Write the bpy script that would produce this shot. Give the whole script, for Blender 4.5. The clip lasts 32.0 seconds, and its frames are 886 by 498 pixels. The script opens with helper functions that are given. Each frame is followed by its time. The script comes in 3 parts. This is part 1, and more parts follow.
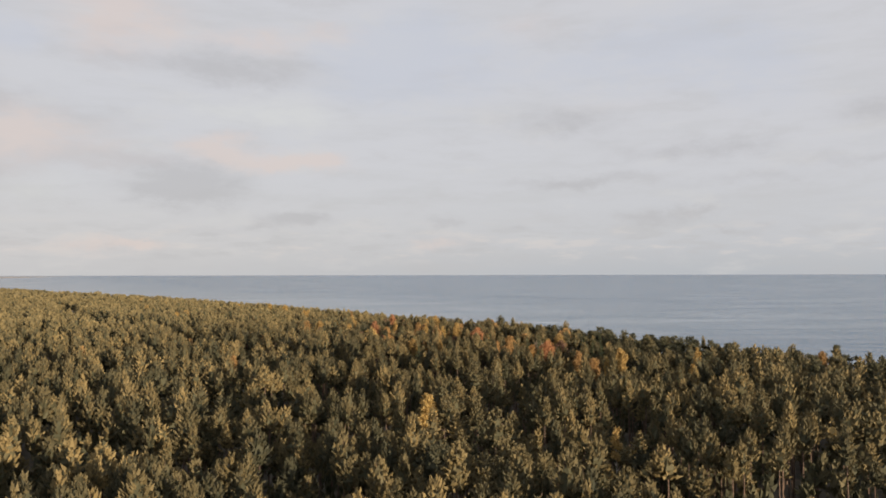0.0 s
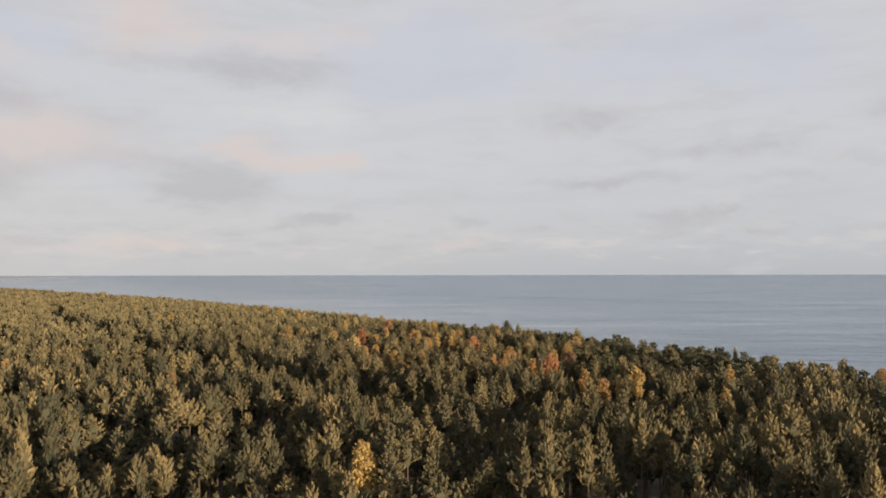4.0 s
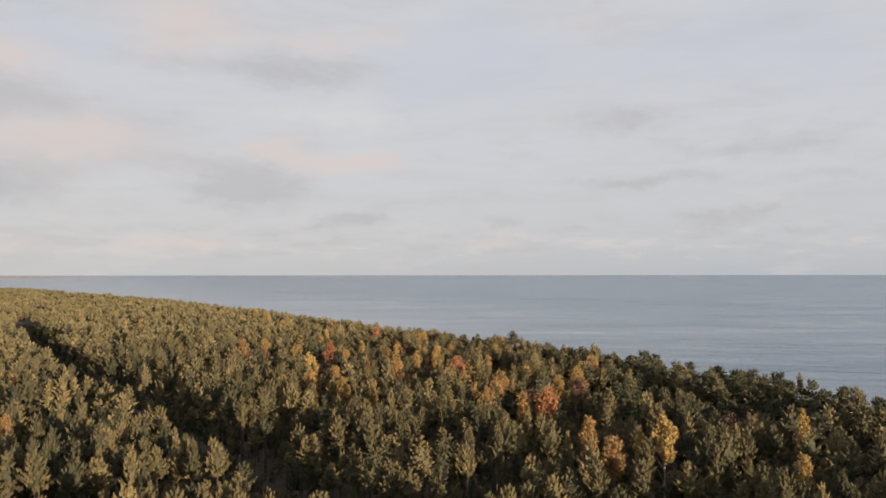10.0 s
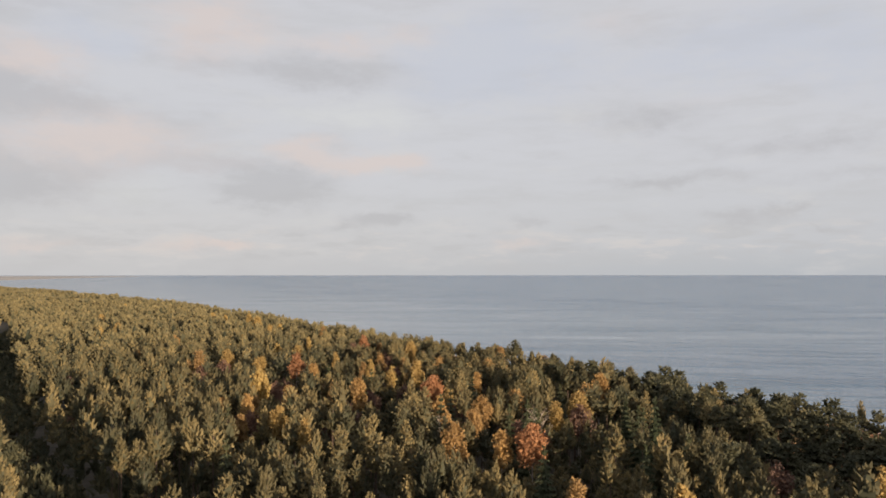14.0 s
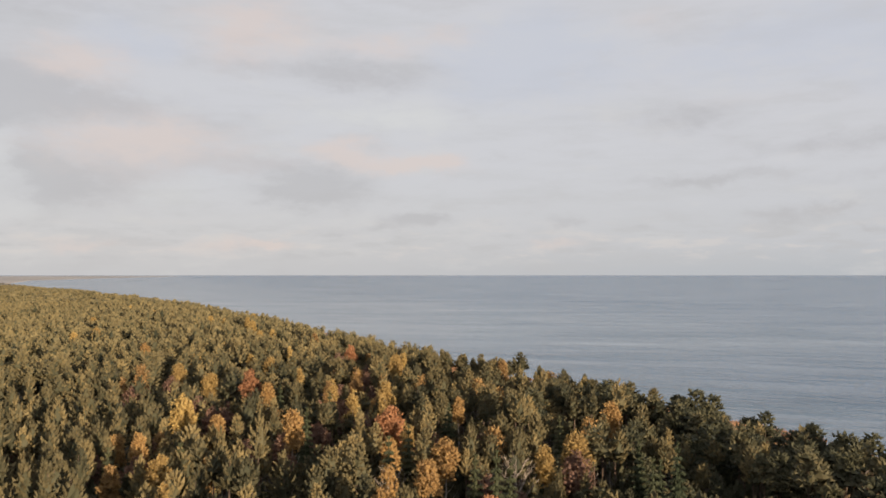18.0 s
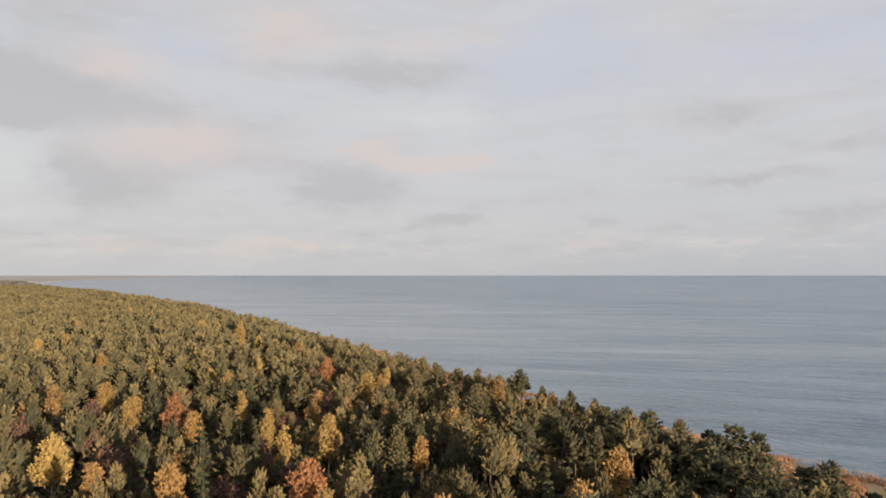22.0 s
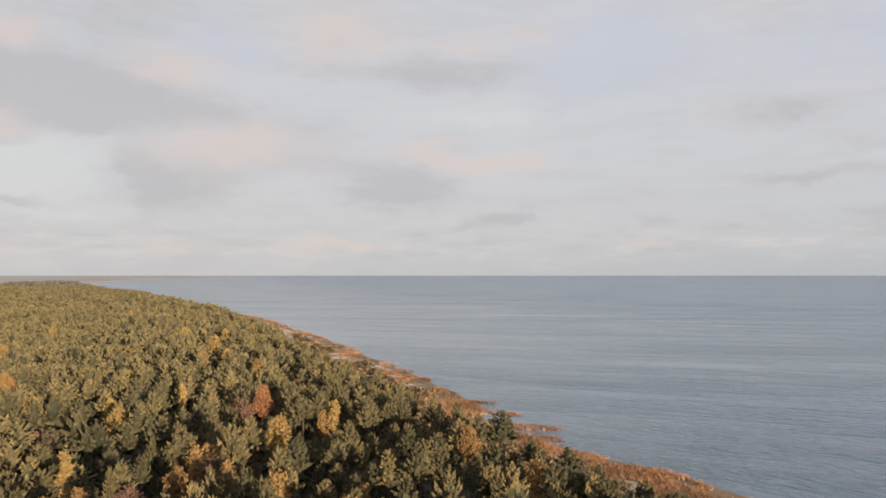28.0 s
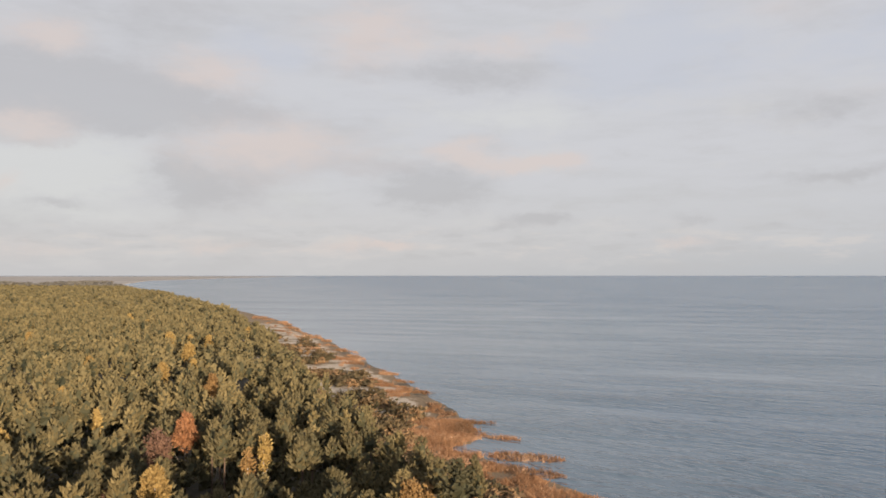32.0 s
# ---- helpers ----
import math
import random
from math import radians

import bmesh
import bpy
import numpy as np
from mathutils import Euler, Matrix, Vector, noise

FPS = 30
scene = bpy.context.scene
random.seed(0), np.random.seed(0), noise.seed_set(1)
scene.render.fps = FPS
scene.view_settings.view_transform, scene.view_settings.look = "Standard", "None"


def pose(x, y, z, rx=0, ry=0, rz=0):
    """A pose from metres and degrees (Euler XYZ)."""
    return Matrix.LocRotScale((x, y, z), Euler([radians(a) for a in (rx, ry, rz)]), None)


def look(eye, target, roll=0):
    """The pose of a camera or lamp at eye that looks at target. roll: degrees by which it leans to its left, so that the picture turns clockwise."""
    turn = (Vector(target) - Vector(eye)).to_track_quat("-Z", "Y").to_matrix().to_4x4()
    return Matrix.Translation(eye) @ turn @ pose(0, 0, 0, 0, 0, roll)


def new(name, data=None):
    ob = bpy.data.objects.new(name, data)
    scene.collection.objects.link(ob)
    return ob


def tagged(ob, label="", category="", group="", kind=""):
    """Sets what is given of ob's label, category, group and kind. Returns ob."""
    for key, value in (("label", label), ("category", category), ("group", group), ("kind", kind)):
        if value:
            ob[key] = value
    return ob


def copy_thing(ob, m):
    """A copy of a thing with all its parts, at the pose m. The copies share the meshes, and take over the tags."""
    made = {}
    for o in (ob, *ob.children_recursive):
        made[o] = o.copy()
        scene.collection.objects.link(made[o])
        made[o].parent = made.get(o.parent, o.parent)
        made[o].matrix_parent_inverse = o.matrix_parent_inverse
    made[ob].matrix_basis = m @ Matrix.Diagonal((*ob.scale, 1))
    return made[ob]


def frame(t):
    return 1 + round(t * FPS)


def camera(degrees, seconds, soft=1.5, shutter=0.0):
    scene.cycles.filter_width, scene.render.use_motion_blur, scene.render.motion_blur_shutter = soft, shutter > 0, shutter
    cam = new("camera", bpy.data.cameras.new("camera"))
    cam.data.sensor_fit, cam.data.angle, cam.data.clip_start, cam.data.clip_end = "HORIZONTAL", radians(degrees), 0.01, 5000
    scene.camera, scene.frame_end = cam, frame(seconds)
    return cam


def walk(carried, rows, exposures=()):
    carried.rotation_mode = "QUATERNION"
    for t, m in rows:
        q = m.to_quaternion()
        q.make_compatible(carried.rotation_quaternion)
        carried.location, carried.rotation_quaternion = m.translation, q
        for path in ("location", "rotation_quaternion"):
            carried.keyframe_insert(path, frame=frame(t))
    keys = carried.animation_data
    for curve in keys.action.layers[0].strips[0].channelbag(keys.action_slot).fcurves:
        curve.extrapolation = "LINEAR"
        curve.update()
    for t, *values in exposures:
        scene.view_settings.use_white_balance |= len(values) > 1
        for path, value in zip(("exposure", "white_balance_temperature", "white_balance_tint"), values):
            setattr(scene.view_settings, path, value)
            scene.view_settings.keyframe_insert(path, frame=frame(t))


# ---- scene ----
# ---------------------------------------------------------------- camera
cam = camera(57.0, 32.0, soft=1.7)
UP = 1.846          # the lens looks this many degrees above the level
ROWS = [            # seconds, x, y, z, turn to the left, lean to the right
    (0, 0.00, 0.01, 41.50, -0.00, 0.10),
    (1, 2.98, 10.44, 41.60, 0.37, 0.09),
    (2, 5.91, 20.92, 41.70, 0.78, 0.09),
    (3, 8.74, 31.53, 41.80, 1.19, 0.08),
    (4, 11.36, 42.22, 41.90, 1.62, 0.08),
    (5, 13.95, 52.90, 42.00, 2.06, 0.07),
    (6, 16.48, 63.59, 42.10, 2.49, 0.06),
    (7, 18.83, 74.32, 42.20, 2.87, 0.06),
    (8, 21.23, 85.10, 42.30, 3.26, 0.05),
    (9, 23.60, 95.85, 42.40, 3.64, 0.05),
    (10, 25.96, 106.48, 42.50, 4.00, 0.04),
    (11, 28.31, 116.94, 42.60, 4.34, 0.03),
    (12, 30.61, 127.33, 42.70, 4.73, 0.03),
    (13, 32.85, 137.78, 42.80, 5.23, 0.02),
    (14, 35.03, 148.23, 42.90, 5.81, 0.02),
    (15, 37.42, 158.89, 43.00, 6.46, 0.01),
    (16, 40.07, 169.74, 43.10, 7.19, 0.00),
    (17, 42.40, 180.52, 43.20, 7.86, 0.00),
    (18, 44.21, 191.11, 43.30, 8.42, 0.00),
    (19, 45.91, 201.59, 43.40, 8.99, 0.00),
    (20, 47.51, 212.04, 43.50, 9.57, 0.00),
    (21, 48.98, 222.48, 43.60, 10.13, 0.00),
    (22, 50.34, 232.88, 43.70, 10.68, 0.00),
    (23, 51.61, 243.29, 43.80, 11.23, 0.00),
    (24, 52.84, 253.73, 43.90, 11.80, 0.00),
    (25, 54.03, 264.01, 44.00, 12.35, 0.00),
    (26, 55.25, 274.24, 44.10, 12.98, 0.00),
    (27, 56.53, 284.57, 44.20, 13.71, 0.00),
    (28, 57.60, 294.73, 44.30, 14.38, 0.00),
    (29, 58.57, 304.43, 44.40, 15.02, 0.00),
    (30, 59.59, 314.05, 44.50, 15.64, 0.00),
    (31, 60.52, 323.76, 44.60, 16.25, 0.00),
    (32, 61.37, 333.60, 44.70, 16.86, 0.00),
]
walk(cam, [(t, pose(x, y, z, 90 + UP, lean, turn)) for t, x, y, z, turn, lean in ROWS], [(0, 0.62), (32, 0.62)])

# ---------------------------------------------------------------- sky and sun
SUN_UP, SUN_SIDE = 7.5, 42.0      # height of the sun; it stands behind the start of the flight, this far to the right
world = bpy.data.worlds.new("evening_sky")
scene.world = world
world.use_nodes = True
wt = world.node_tree
wt.nodes.clear()


class Graph:
    """Short writing for node trees: every call returns an output socket."""

    def __init__(self, tree):
        self.tree = tree

    def node(self, kind):
        return self.tree.nodes.new(kind)

    def attribute(self, name):
        n = self.node("ShaderNodeAttribute")
        n.attribute_type, n.attribute_name = "GEOMETRY", name
        return n.outputs["Fac"]

    def put(self, socket, value):
        if isinstance(value, bpy.types.NodeSocket):
            self.tree.links.new(value, socket)
        else:
            socket.default_value = value

    def math(self, op, a, b=0.0, c=0.0, clamp=False):
        n = self.node("ShaderNodeMath")
        n.operation, n.use_clamp = op, clamp
        for s, v in zip(n.inputs, (a, b, c)):
            self.put(s, v)
        return n.outputs[0]

    def mix(self, f, a, b):
        n = self.node("ShaderNodeMix")
        n.data_type = "RGBA"
        self.put(n.inputs[0], f), self.put(n.inputs[6], a), self.put(n.inputs[7], b)
        return n.outputs[2]

    def noise(self, vector, scale, detail=3.0, rough=0.5):
        n = self.node("ShaderNodeTexNoise")
        if vector is not None:
            self.put(n.inputs["Vector"], vector)
        self.put(n.inputs["Scale"], scale), self.put(n.inputs["Detail"], detail), self.put(n.inputs["Roughness"], rough)
        return n.outputs["Fac"]

    def ramp(self, f, lo, hi):
        n = self.node("ShaderNodeMapRange")
        n.interpolation_type = "SMOOTHSTEP"
        self.put(n.inputs[0], f), self.put(n.inputs[1], lo), self.put(n.inputs[2], hi)
        return n.outputs[0]

    def mapping(self, vector, scale=(1, 1, 1), turn=(0, 0, 0)):
        n = self.node("ShaderNodeMapping")
        self.put(n.inputs["Vector"], vector)
        n.inputs["Scale"].default_value, n.inputs["Rotation"].default_value = scale, turn
        return n.outputs[0]


g = Graph(wt)
sky = g.node("ShaderNodeTexSky")
sky.sky_type, sky.sun_disc = "NISHITA", False
sky.sun_elevation, sky.sun_rotation = radians(SUN_UP), radians(180 - SUN_SIDE)
way = g.node("ShaderNodeTexCoord").outputs["Generated"]
sep = g.node("ShaderNodeSeparateXYZ")
g.put(sep.inputs[0], way)
AZ = g.math("MULTIPLY", g.math("ARCTAN2", sep.outputs[0], sep.outputs[1]), 57.2958)
EL = g.math("MULTIPLY", g.math("ARCSINE", sep.outputs[2]), 57.2958)
wob = g.math("SUBTRACT", g.noise(g.mapping(way, (1, 1, 2.0)), 11.0, 9, 0.62), 0.5)
wob2 = g.math("SUBTRACT", g.noise(g.mapping(way, (1, 1, 1.8), (0.3, 0.2, 1.1)), 14.0, 9, 0.62), 0.5)
AZW = g.math("ADD", AZ, g.math("MULTIPLY", wob, 6.0))
ELW = g.math("ADD", EL, g.math("MULTIPLY", wob2, 3.0))
wisp = g.noise(g.mapping(way, (1, 1, 2.6), (0.1, 0.4, 0.6)), 26.0, 8, 0.6)


def clouds(rows):
    """The summed cover of soft clouds: bearing to the right, height, half width, half height (degrees) and density."""
    total = None
    for az, el, w, h, k in rows:
        a = g.math("POWER", g.math("ABSOLUTE", g.math("DIVIDE", g.math("SUBTRACT", AZW, az), w)), 2.0)
        e = g.math("POWER", g.math("ABSOLUTE", g.math("DIVIDE", g.math("SUBTRACT", ELW, el), h)), 2.0)
        v = g.math("MULTIPLY", g.math("EXPONENT", g.math("MULTIPLY", g.math("ADD", a, e), -1.0)), k)
        total = v if total is None else g.math("ADD", total, v)
    total = g.math("MULTIPLY", total, g.math("ADD", 0.10, g.math("MULTIPLY", wisp, 1.8)))
    return g.ramp(total, 0.02, 1.12)


GREY = [(-43.8, 12.3, 7.8, 2.38, 1), (-38.4, 11.7, 6.4, 2.14, 1), (-42.2, 10.7, 5.5, 1.33, 0.8), (-32.6, 11.3, 6.8, 1.19, 0.6), (-17, 6.4, 3.9, 1.62, 1),
        (-19, 5.6, 2.7, 0.86, 0.8), (-32.6, 5.7, 3.9, 1.81, 1), (-34.6, 6.7, 1.1, 2.62, 0.7), (-12.4, 13.8, 5.4, 1.25, 0.75), (-16.2, 13.9, 2.7, 1.1, 0.45), (-21.6, 13.9, 3.0, 0.6, 0.45),
        (-10.7, 3.8, 2.5, 0.62, 1), (-8.7, 4.2, 1.3, 0.43, 1), (-13.1, 3.3, 1.3, 0.29, 0.7), (-42.4, 4.5, 1.8, 0.38, 0.8), (-16.2, 3.2, 1.3, 0.38, 0.5),
        (-0.1, 3.9, 1.3, 0.48, 0.7), (-4.9, 3.8, 0.9, 0.38, 0.5), (-44.1, 8.6, 2.7, 0.48, 0.6), (-21.8, 15.9, 2.1, 0.57, 0.7), (-38.1, 16.9, 11.4, 1.81, 0.6),
        (-23.4, 10.3, 4.1, 0.67, 0.4), (8.5, 10.3, 4.1, 1.14, 0.9), (17.7, 8.3, 5.9, 0.76, 0.8), (9.7, 6.4, 5.9, 0.52, 0.9), (14.5, 3.9, 2.6, 0.62, 1),
        (17.7, 4.4, 1.7, 0.48, 1), (18.6, 3.1, 0.9, 0.24, 0.6), (5.3, 3.3, 0.9, 0.29, 0.7), (21.2, 3.2, 1.8, 0.33, 0.5), (21.3, 6.3, 4.1, 0.48, 0.5),
        (28.1, 10.3, 2.7, 1.14, 0.8), (26.8, 7.3, 4.6, 0.48, 0.5)]
WARM = [(-43, 15.1, 3, 1.24, 1), (-43.8, 9.6, 3.1, 1.24, 1), (-32.7, 13.6, 3.2, 1.33, 1), (-30.7, 8.7, 4.3, 2, 1), (-25.3, 9.3, 4.1, 1.24, 0.6),
        (-15.8, 8.9, 2.2, 0.76, 1), (-12.3, 7.8, 4.2, 0.85, 1), (-9.1, 7.8, 2.1, 0.43, 0.8), (-21.6, 16.5, 4.2, 2.2, 1.1), (-12.6, 15.6, 4.0, 0.8, 0.7),
        (-7.5, 16.7, 2.3, 0.67, 0.6), (-23.4, 2, 4.3, 0.57, 0.8), (-20.2, 2, 1.3, 0.43, 1), (-32.6, 2, 2.7, 0.48, 0.6), (-44.3, 1.8, 2.3, 0.67, 0.5),
        (-0.5, 2.2, 1.7, 0.52, 0.7), (-45.6, 5.9, 1.4, 0.67, 0.6), (6.4, 17.1, 2.7, 1.19, 0.35), (10.9, 11.5, 3.7, 0.67, 0.3)]
BLUE = [(-30.8, 15.5, 2.7, 1.62, 0.8), (-1.4, 16, 5.5, 2.67, 0.9), (-3.3, 13.2, 5.5, 2.19, 0.7), (9.8, 13.9, 6.8, 2.14, 0.6), (17.1, 15.5, 6.4, 2.62, 0.8),
        (22, 12.9, 4.1, 2.62, 0.6), (-27.7, 14.8, 2.3, 1.05, 0.7), (-4.3, 15.1, 3.7, 2.14, 0.6)]
MAUVE = [(-27.5, 8.4, 7.0, 1.7, 1), (-31.5, 6.0, 3.6, 1.9, 1), (-31.5, 11.2, 4.6, 1.0, 0.8), (-20.4, 7.4, 3.2, 0.8, 0.8), (-23.0, 14.2, 3.4, 1.0, 0.6)]      # thicker cloud in the evening light
WHITE = [(-40.4, 7.2, 6.8, 2.19, 1), (-44.4, 6.6, 4.6, 1.81, 1), (-26.5, 5.6, 2.7, 1.05, 0.5), (-39.7, 3.9, 6.8, 0.67, 0.5), (-35.2, 10.6, 2.7, 0.95, 0.4),
        (-9.1, 11.2, 5.5, 1.43, 0.4), (-13.4, 11, 5.9, 1.05, 0.6), (-17.7, 16.2, 1.8, 0.67, 0.4)]
low = g.ramp(EL, 9.0, 0.0)
side = g.ramp(AZ, -30.0, 22.0)
base = g.mix(low, (6.22, 6.22, 6.56, 1), g.mix(side, (6.05, 5.93, 6.02, 1), (5.52, 5.60, 5.90, 1)))
base = g.mix(g.math("MULTIPLY", g.ramp(EL, 2.6, 0.0), 0.55), base, g.mix(side, (5.6, 5.6, 5.7, 1), (4.5, 4.8, 5.15, 1)))
streak = g.noise(g.mapping(way, (1, 1, 7.0)), 5.0, 6, 0.6)
base = g.mix(g.math("MULTIPLY", g.ramp(streak, 0.46, 0.72), 0.35), base, (5.35, 5.32, 5.42, 1))
puff = g.noise(g.mapping(way, (1, 1, 3.4), (0.0, 0.0, 0.4)), 8.0, 9, 0.60)
base = g.mix(g.math("MULTIPLY", g.ramp(puff, 0.50, 0.72), 0.42), base, (5.30, 5.20, 5.30, 1))
base = g.mix(g.math("MULTIPLY", g.ramp(puff, 0.48, 0.30), 0.40), base, (6.65, 6.50, 6.45, 1))
bank = g.noise(g.mapping(way, (1, 1, 5.0), (0.0, 0.1, 1.3)), 17.0, 8, 0.58)
band = g.math("MULTIPLY", g.ramp(EL, 4.2, 2.4), g.ramp(EL, 0.5, 1.6))
base = g.mix(g.math("MULTIPLY", g.math("MULTIPLY", g.ramp(bank, 0.50, 0.66), band), 0.55), base, (6.75, 6.35, 6.2, 1))
base = g.mix(g.math("MULTIPLY", g.math("MULTIPLY", g.ramp(bank, 0.48, 0.34), band), 0.5), base, (5.25, 5.2, 5.35, 1))
base = g.mix(g.math("MULTIPLY", clouds(WHITE), 0.8), base, (6.75, 6.75, 6.75, 1))
base = g.mix(g.math("MULTIPLY", clouds(BLUE), 0.62), base, (5.65, 5.92, 6.75, 1))
base = g.mix(g.math("MULTIPLY", clouds(MAUVE), 0.62), base, (5.62, 5.28, 5.38, 1))
base = g.mix(g.math("MULTIPLY", clouds(GREY), 0.76), base, (5.03, 4.95, 5.16, 1))
base = g.mix(g.math("MULTIPLY", clouds(WARM), 0.80), base, (7.00, 6.12, 5.84, 1))
skymix = g.mix(0.94, sky.outputs[0], base)
bg = g.node("ShaderNodeBackground")
g.put(bg.inputs[0], skymix)
bg.inputs[1].default_value = 0.0665
g.put(g.node("ShaderNodeOutputWorld").inputs[0], bg.outputs[0])

lamp = bpy.data.lights.new("sun", "SUN")
lamp.energy, lamp.angle, lamp.color = 5.3, radians(0.6), (1.0, 0.80, 0.58)
sun = new("sun", lamp)
a = radians(SUN_SIDE)
sun.matrix_world = look((60 * math.sin(a), -60 * math.cos(a), 60 * math.tan(radians(SUN_UP))), (0, 0, 0))

# ---------------------------------------------------------------- materials


def material(name):
    m = bpy.data.materials.new(name)
    m.use_nodes = True
    gr = Graph(m.node_tree)
    bsdf = m.node_tree.nodes["Principled BSDF"]
    return m, gr, bsdf


def leafy(name, dark, mid, light, through_light=0.26, spread=0.66, pale_shift=0.0):
    """Foliage: each tree has a tint of its own, each spray a shade of its own, and a slow drift over the wood."""
    m, q, b = material(name)
    att = q.attribute("tint")
    info = q.node("ShaderNodeObjectInfo").outputs["Random"]
    isl = q.node("ShaderNodeNewGeometry").outputs["Random Per Island"]
    pos = q.node("ShaderNodeNewGeometry").outputs["Position"]
    own = q.math("FRACT", q.math("ADD", att, info))
    f = q.math("ADD", q.math("MULTIPLY", own, spread), q.math("MULTIPLY", isl, 1.0 - spread))
    f = q.math("ADD", f, q.math("MULTIPLY", q.math("SUBTRACT", q.noise(pos, 0.02, 2), 0.5), 0.5), clamp=True)
    c = q.mix(q.ramp(f, 0.0, 0.55), dark + (1,), mid + (1,))
    c = q.mix(q.ramp(f, 0.55, 1.0), c, light + (1,))
    if pale_shift:      # the needles turn paler along the coast
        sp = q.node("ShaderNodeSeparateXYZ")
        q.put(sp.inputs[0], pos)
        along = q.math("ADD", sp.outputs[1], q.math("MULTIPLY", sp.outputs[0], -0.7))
        c = q.mix(q.math("MULTIPLY", q.ramp(along, 360.0, 620.0), pale_shift), c, (0.25, 0.205, 0.10, 1))
    q.put(b.inputs["Base Color"], c)
    b.inputs["Roughness"].default_value = 0.72
    b.inputs["Specular IOR Level"].default_value = 0.25
    tr = q.node("ShaderNodeBsdfTranslucent")
    q.put(tr.inputs[0], c)
    mx = q.node("ShaderNodeMixShader")
    mx.inputs[0].default_value = through_light
    out = m.node_tree.nodes["Material Output"]
    q.put(mx.inputs[1], b.outputs[0]), q.put(mx.inputs[2], tr.outputs[0]), q.put(out.inputs[0], mx.outputs[0])
    return m


def barky(name, low, high, grain=6.0):
    m, q, b = material(name)
    pos = q.node("ShaderNodeTexCoord").outputs["Object"]
    n = q.noise(q.mapping(pos, (1, 1, 0.25)), grain, 4, 0.65)
    q.put(b.inputs["Base Color"], q.mix(q.ramp(n, 0.35, 0.68), low + (1,), high + (1,)))
    b.inputs["Roughness"].default_value = 0.9
    bump = q.node("ShaderNodeBump")
    bump.inputs["Strength"].default_value = 0.6
    q.put(bump.inputs["Height"], n), q.put(b.inputs["Normal"], bump.outputs[0])
    return m


NEEDLE = leafy("pine_needles", (0.052, 0.053, 0.032), (0.130, 0.107, 0.053), (0.268, 0.204, 0.092), spread=0.78, pale_shift=0.5)
# old shore pines; also painted shade for crown insides, understorey and saplings
OLD_SHADE_NEEDLE = leafy("old_and_shaded_needles", (0.046, 0.050, 0.031), (0.084, 0.081, 0.045), (0.150, 0.127, 0.067))
SPRUCE = leafy("spruce_needles", (0.037, 0.048, 0.025), (0.069, 0.075, 0.037), (0.106, 0.100, 0.050))
YELLOW = leafy("yellow_leaves", (0.246, 0.162, 0.062), (0.358, 0.244, 0.090), (0.482, 0.342, 0.123), 0.30, 0.5)
ORANGE = leafy("orange_leaves", (0.200, 0.122, 0.056), (0.325, 0.200, 0.080), (0.470, 0.292, 0.108), 0.30, 0.5)
RED = leafy("red_leaves", (0.215, 0.104, 0.056), (0.370, 0.178, 0.084), (0.500, 0.252, 0.118), 0.28, 0.5)
# far woods, with the haze of distance put into a paler, greyer colour
HAZED_WOOD = leafy("far_hazed_wood", (0.13, 0.125, 0.11), (0.17, 0.16, 0.14), (0.22, 0.20, 0.17))
RUST = leafy("rust_leaves", (0.102, 0.060, 0.046), (0.168, 0.096, 0.067), (0.240, 0.138, 0.091), 0.2, 0.5)
BUSH = leafy("bush_leaves", (0.063, 0.055, 0.030), (0.140, 0.100, 0.054), (0.310, 0.190, 0.100), 0.15, 0.75)
REED = leafy("dry_reeds", (0.150, 0.088, 0.050), (0.400, 0.222, 0.120), (0.740, 0.500, 0.330), 0.20, 0.8)
BARK = barky("pine_bark", (0.05, 0.036, 0.028), (0.15, 0.095, 0.065))
DEAD = barky("dead_twigs", (0.080, 0.066, 0.052), (0.160, 0.128, 0.098))
BIRCH = barky("pale_bark", (0.22, 0.19, 0.16), (0.55, 0.50, 0.43), 3.0)
TWIG = barky("grey_twigs", (0.18, 0.14, 0.11), (0.40, 0.33, 0.27), 3.0)

# ---------------------------------------------------------------- the lie of the land
EYE = 43.0          # mean height of the flight, for the rise of the far sheet to the horizon
MID = (40.0, 180.0)
NEARBY, BRIM = 2400.0, 4800.0
COAST_Y = [-3000, -300, 0, 200, 300, 360, 421, 436, 475, 500, 514, 528, 543, 575, 605, 650, 725, 858, 918, 1040, 1330, 1640, 1850, 2540, 3800, 6600, 13000, 36000]
COAST_X = [900, 400, 300, 215, 165, 135, 107, 95, 71, 43, 27, 12, 5, -3, -22, -49, -99, -184, -231, -312, -555, -808, -1010, -1600, -2640, -4470, -7500, -17500]
EDGE_Y = [-3000, 0, 150, 263, 308, 330, 358, 402, 421, 465, 494, 547, 590, 635, 725, 851, 1012, 1294, 1600, 1811, 2500, 4000, 40000]
EDGE_X = [860, 270, 205, 141, 110, 99, 90, 67, 53, 25, -2, -38, -69, -98, -152, -245, -354, -592, -842, -1057, -1650, -2860, -19500]
BREAK_Y = [60, 170, 250, 290, 357, 484, 592, 740]
BREAK_X = [80, 34, -21, -55, -108, -196, -271, -342]


def coast(y):
    return np.interp(y, COAST_Y, COAST_X)


def edge(y):
    return np.interp(y, EDGE_Y, EDGE_X)


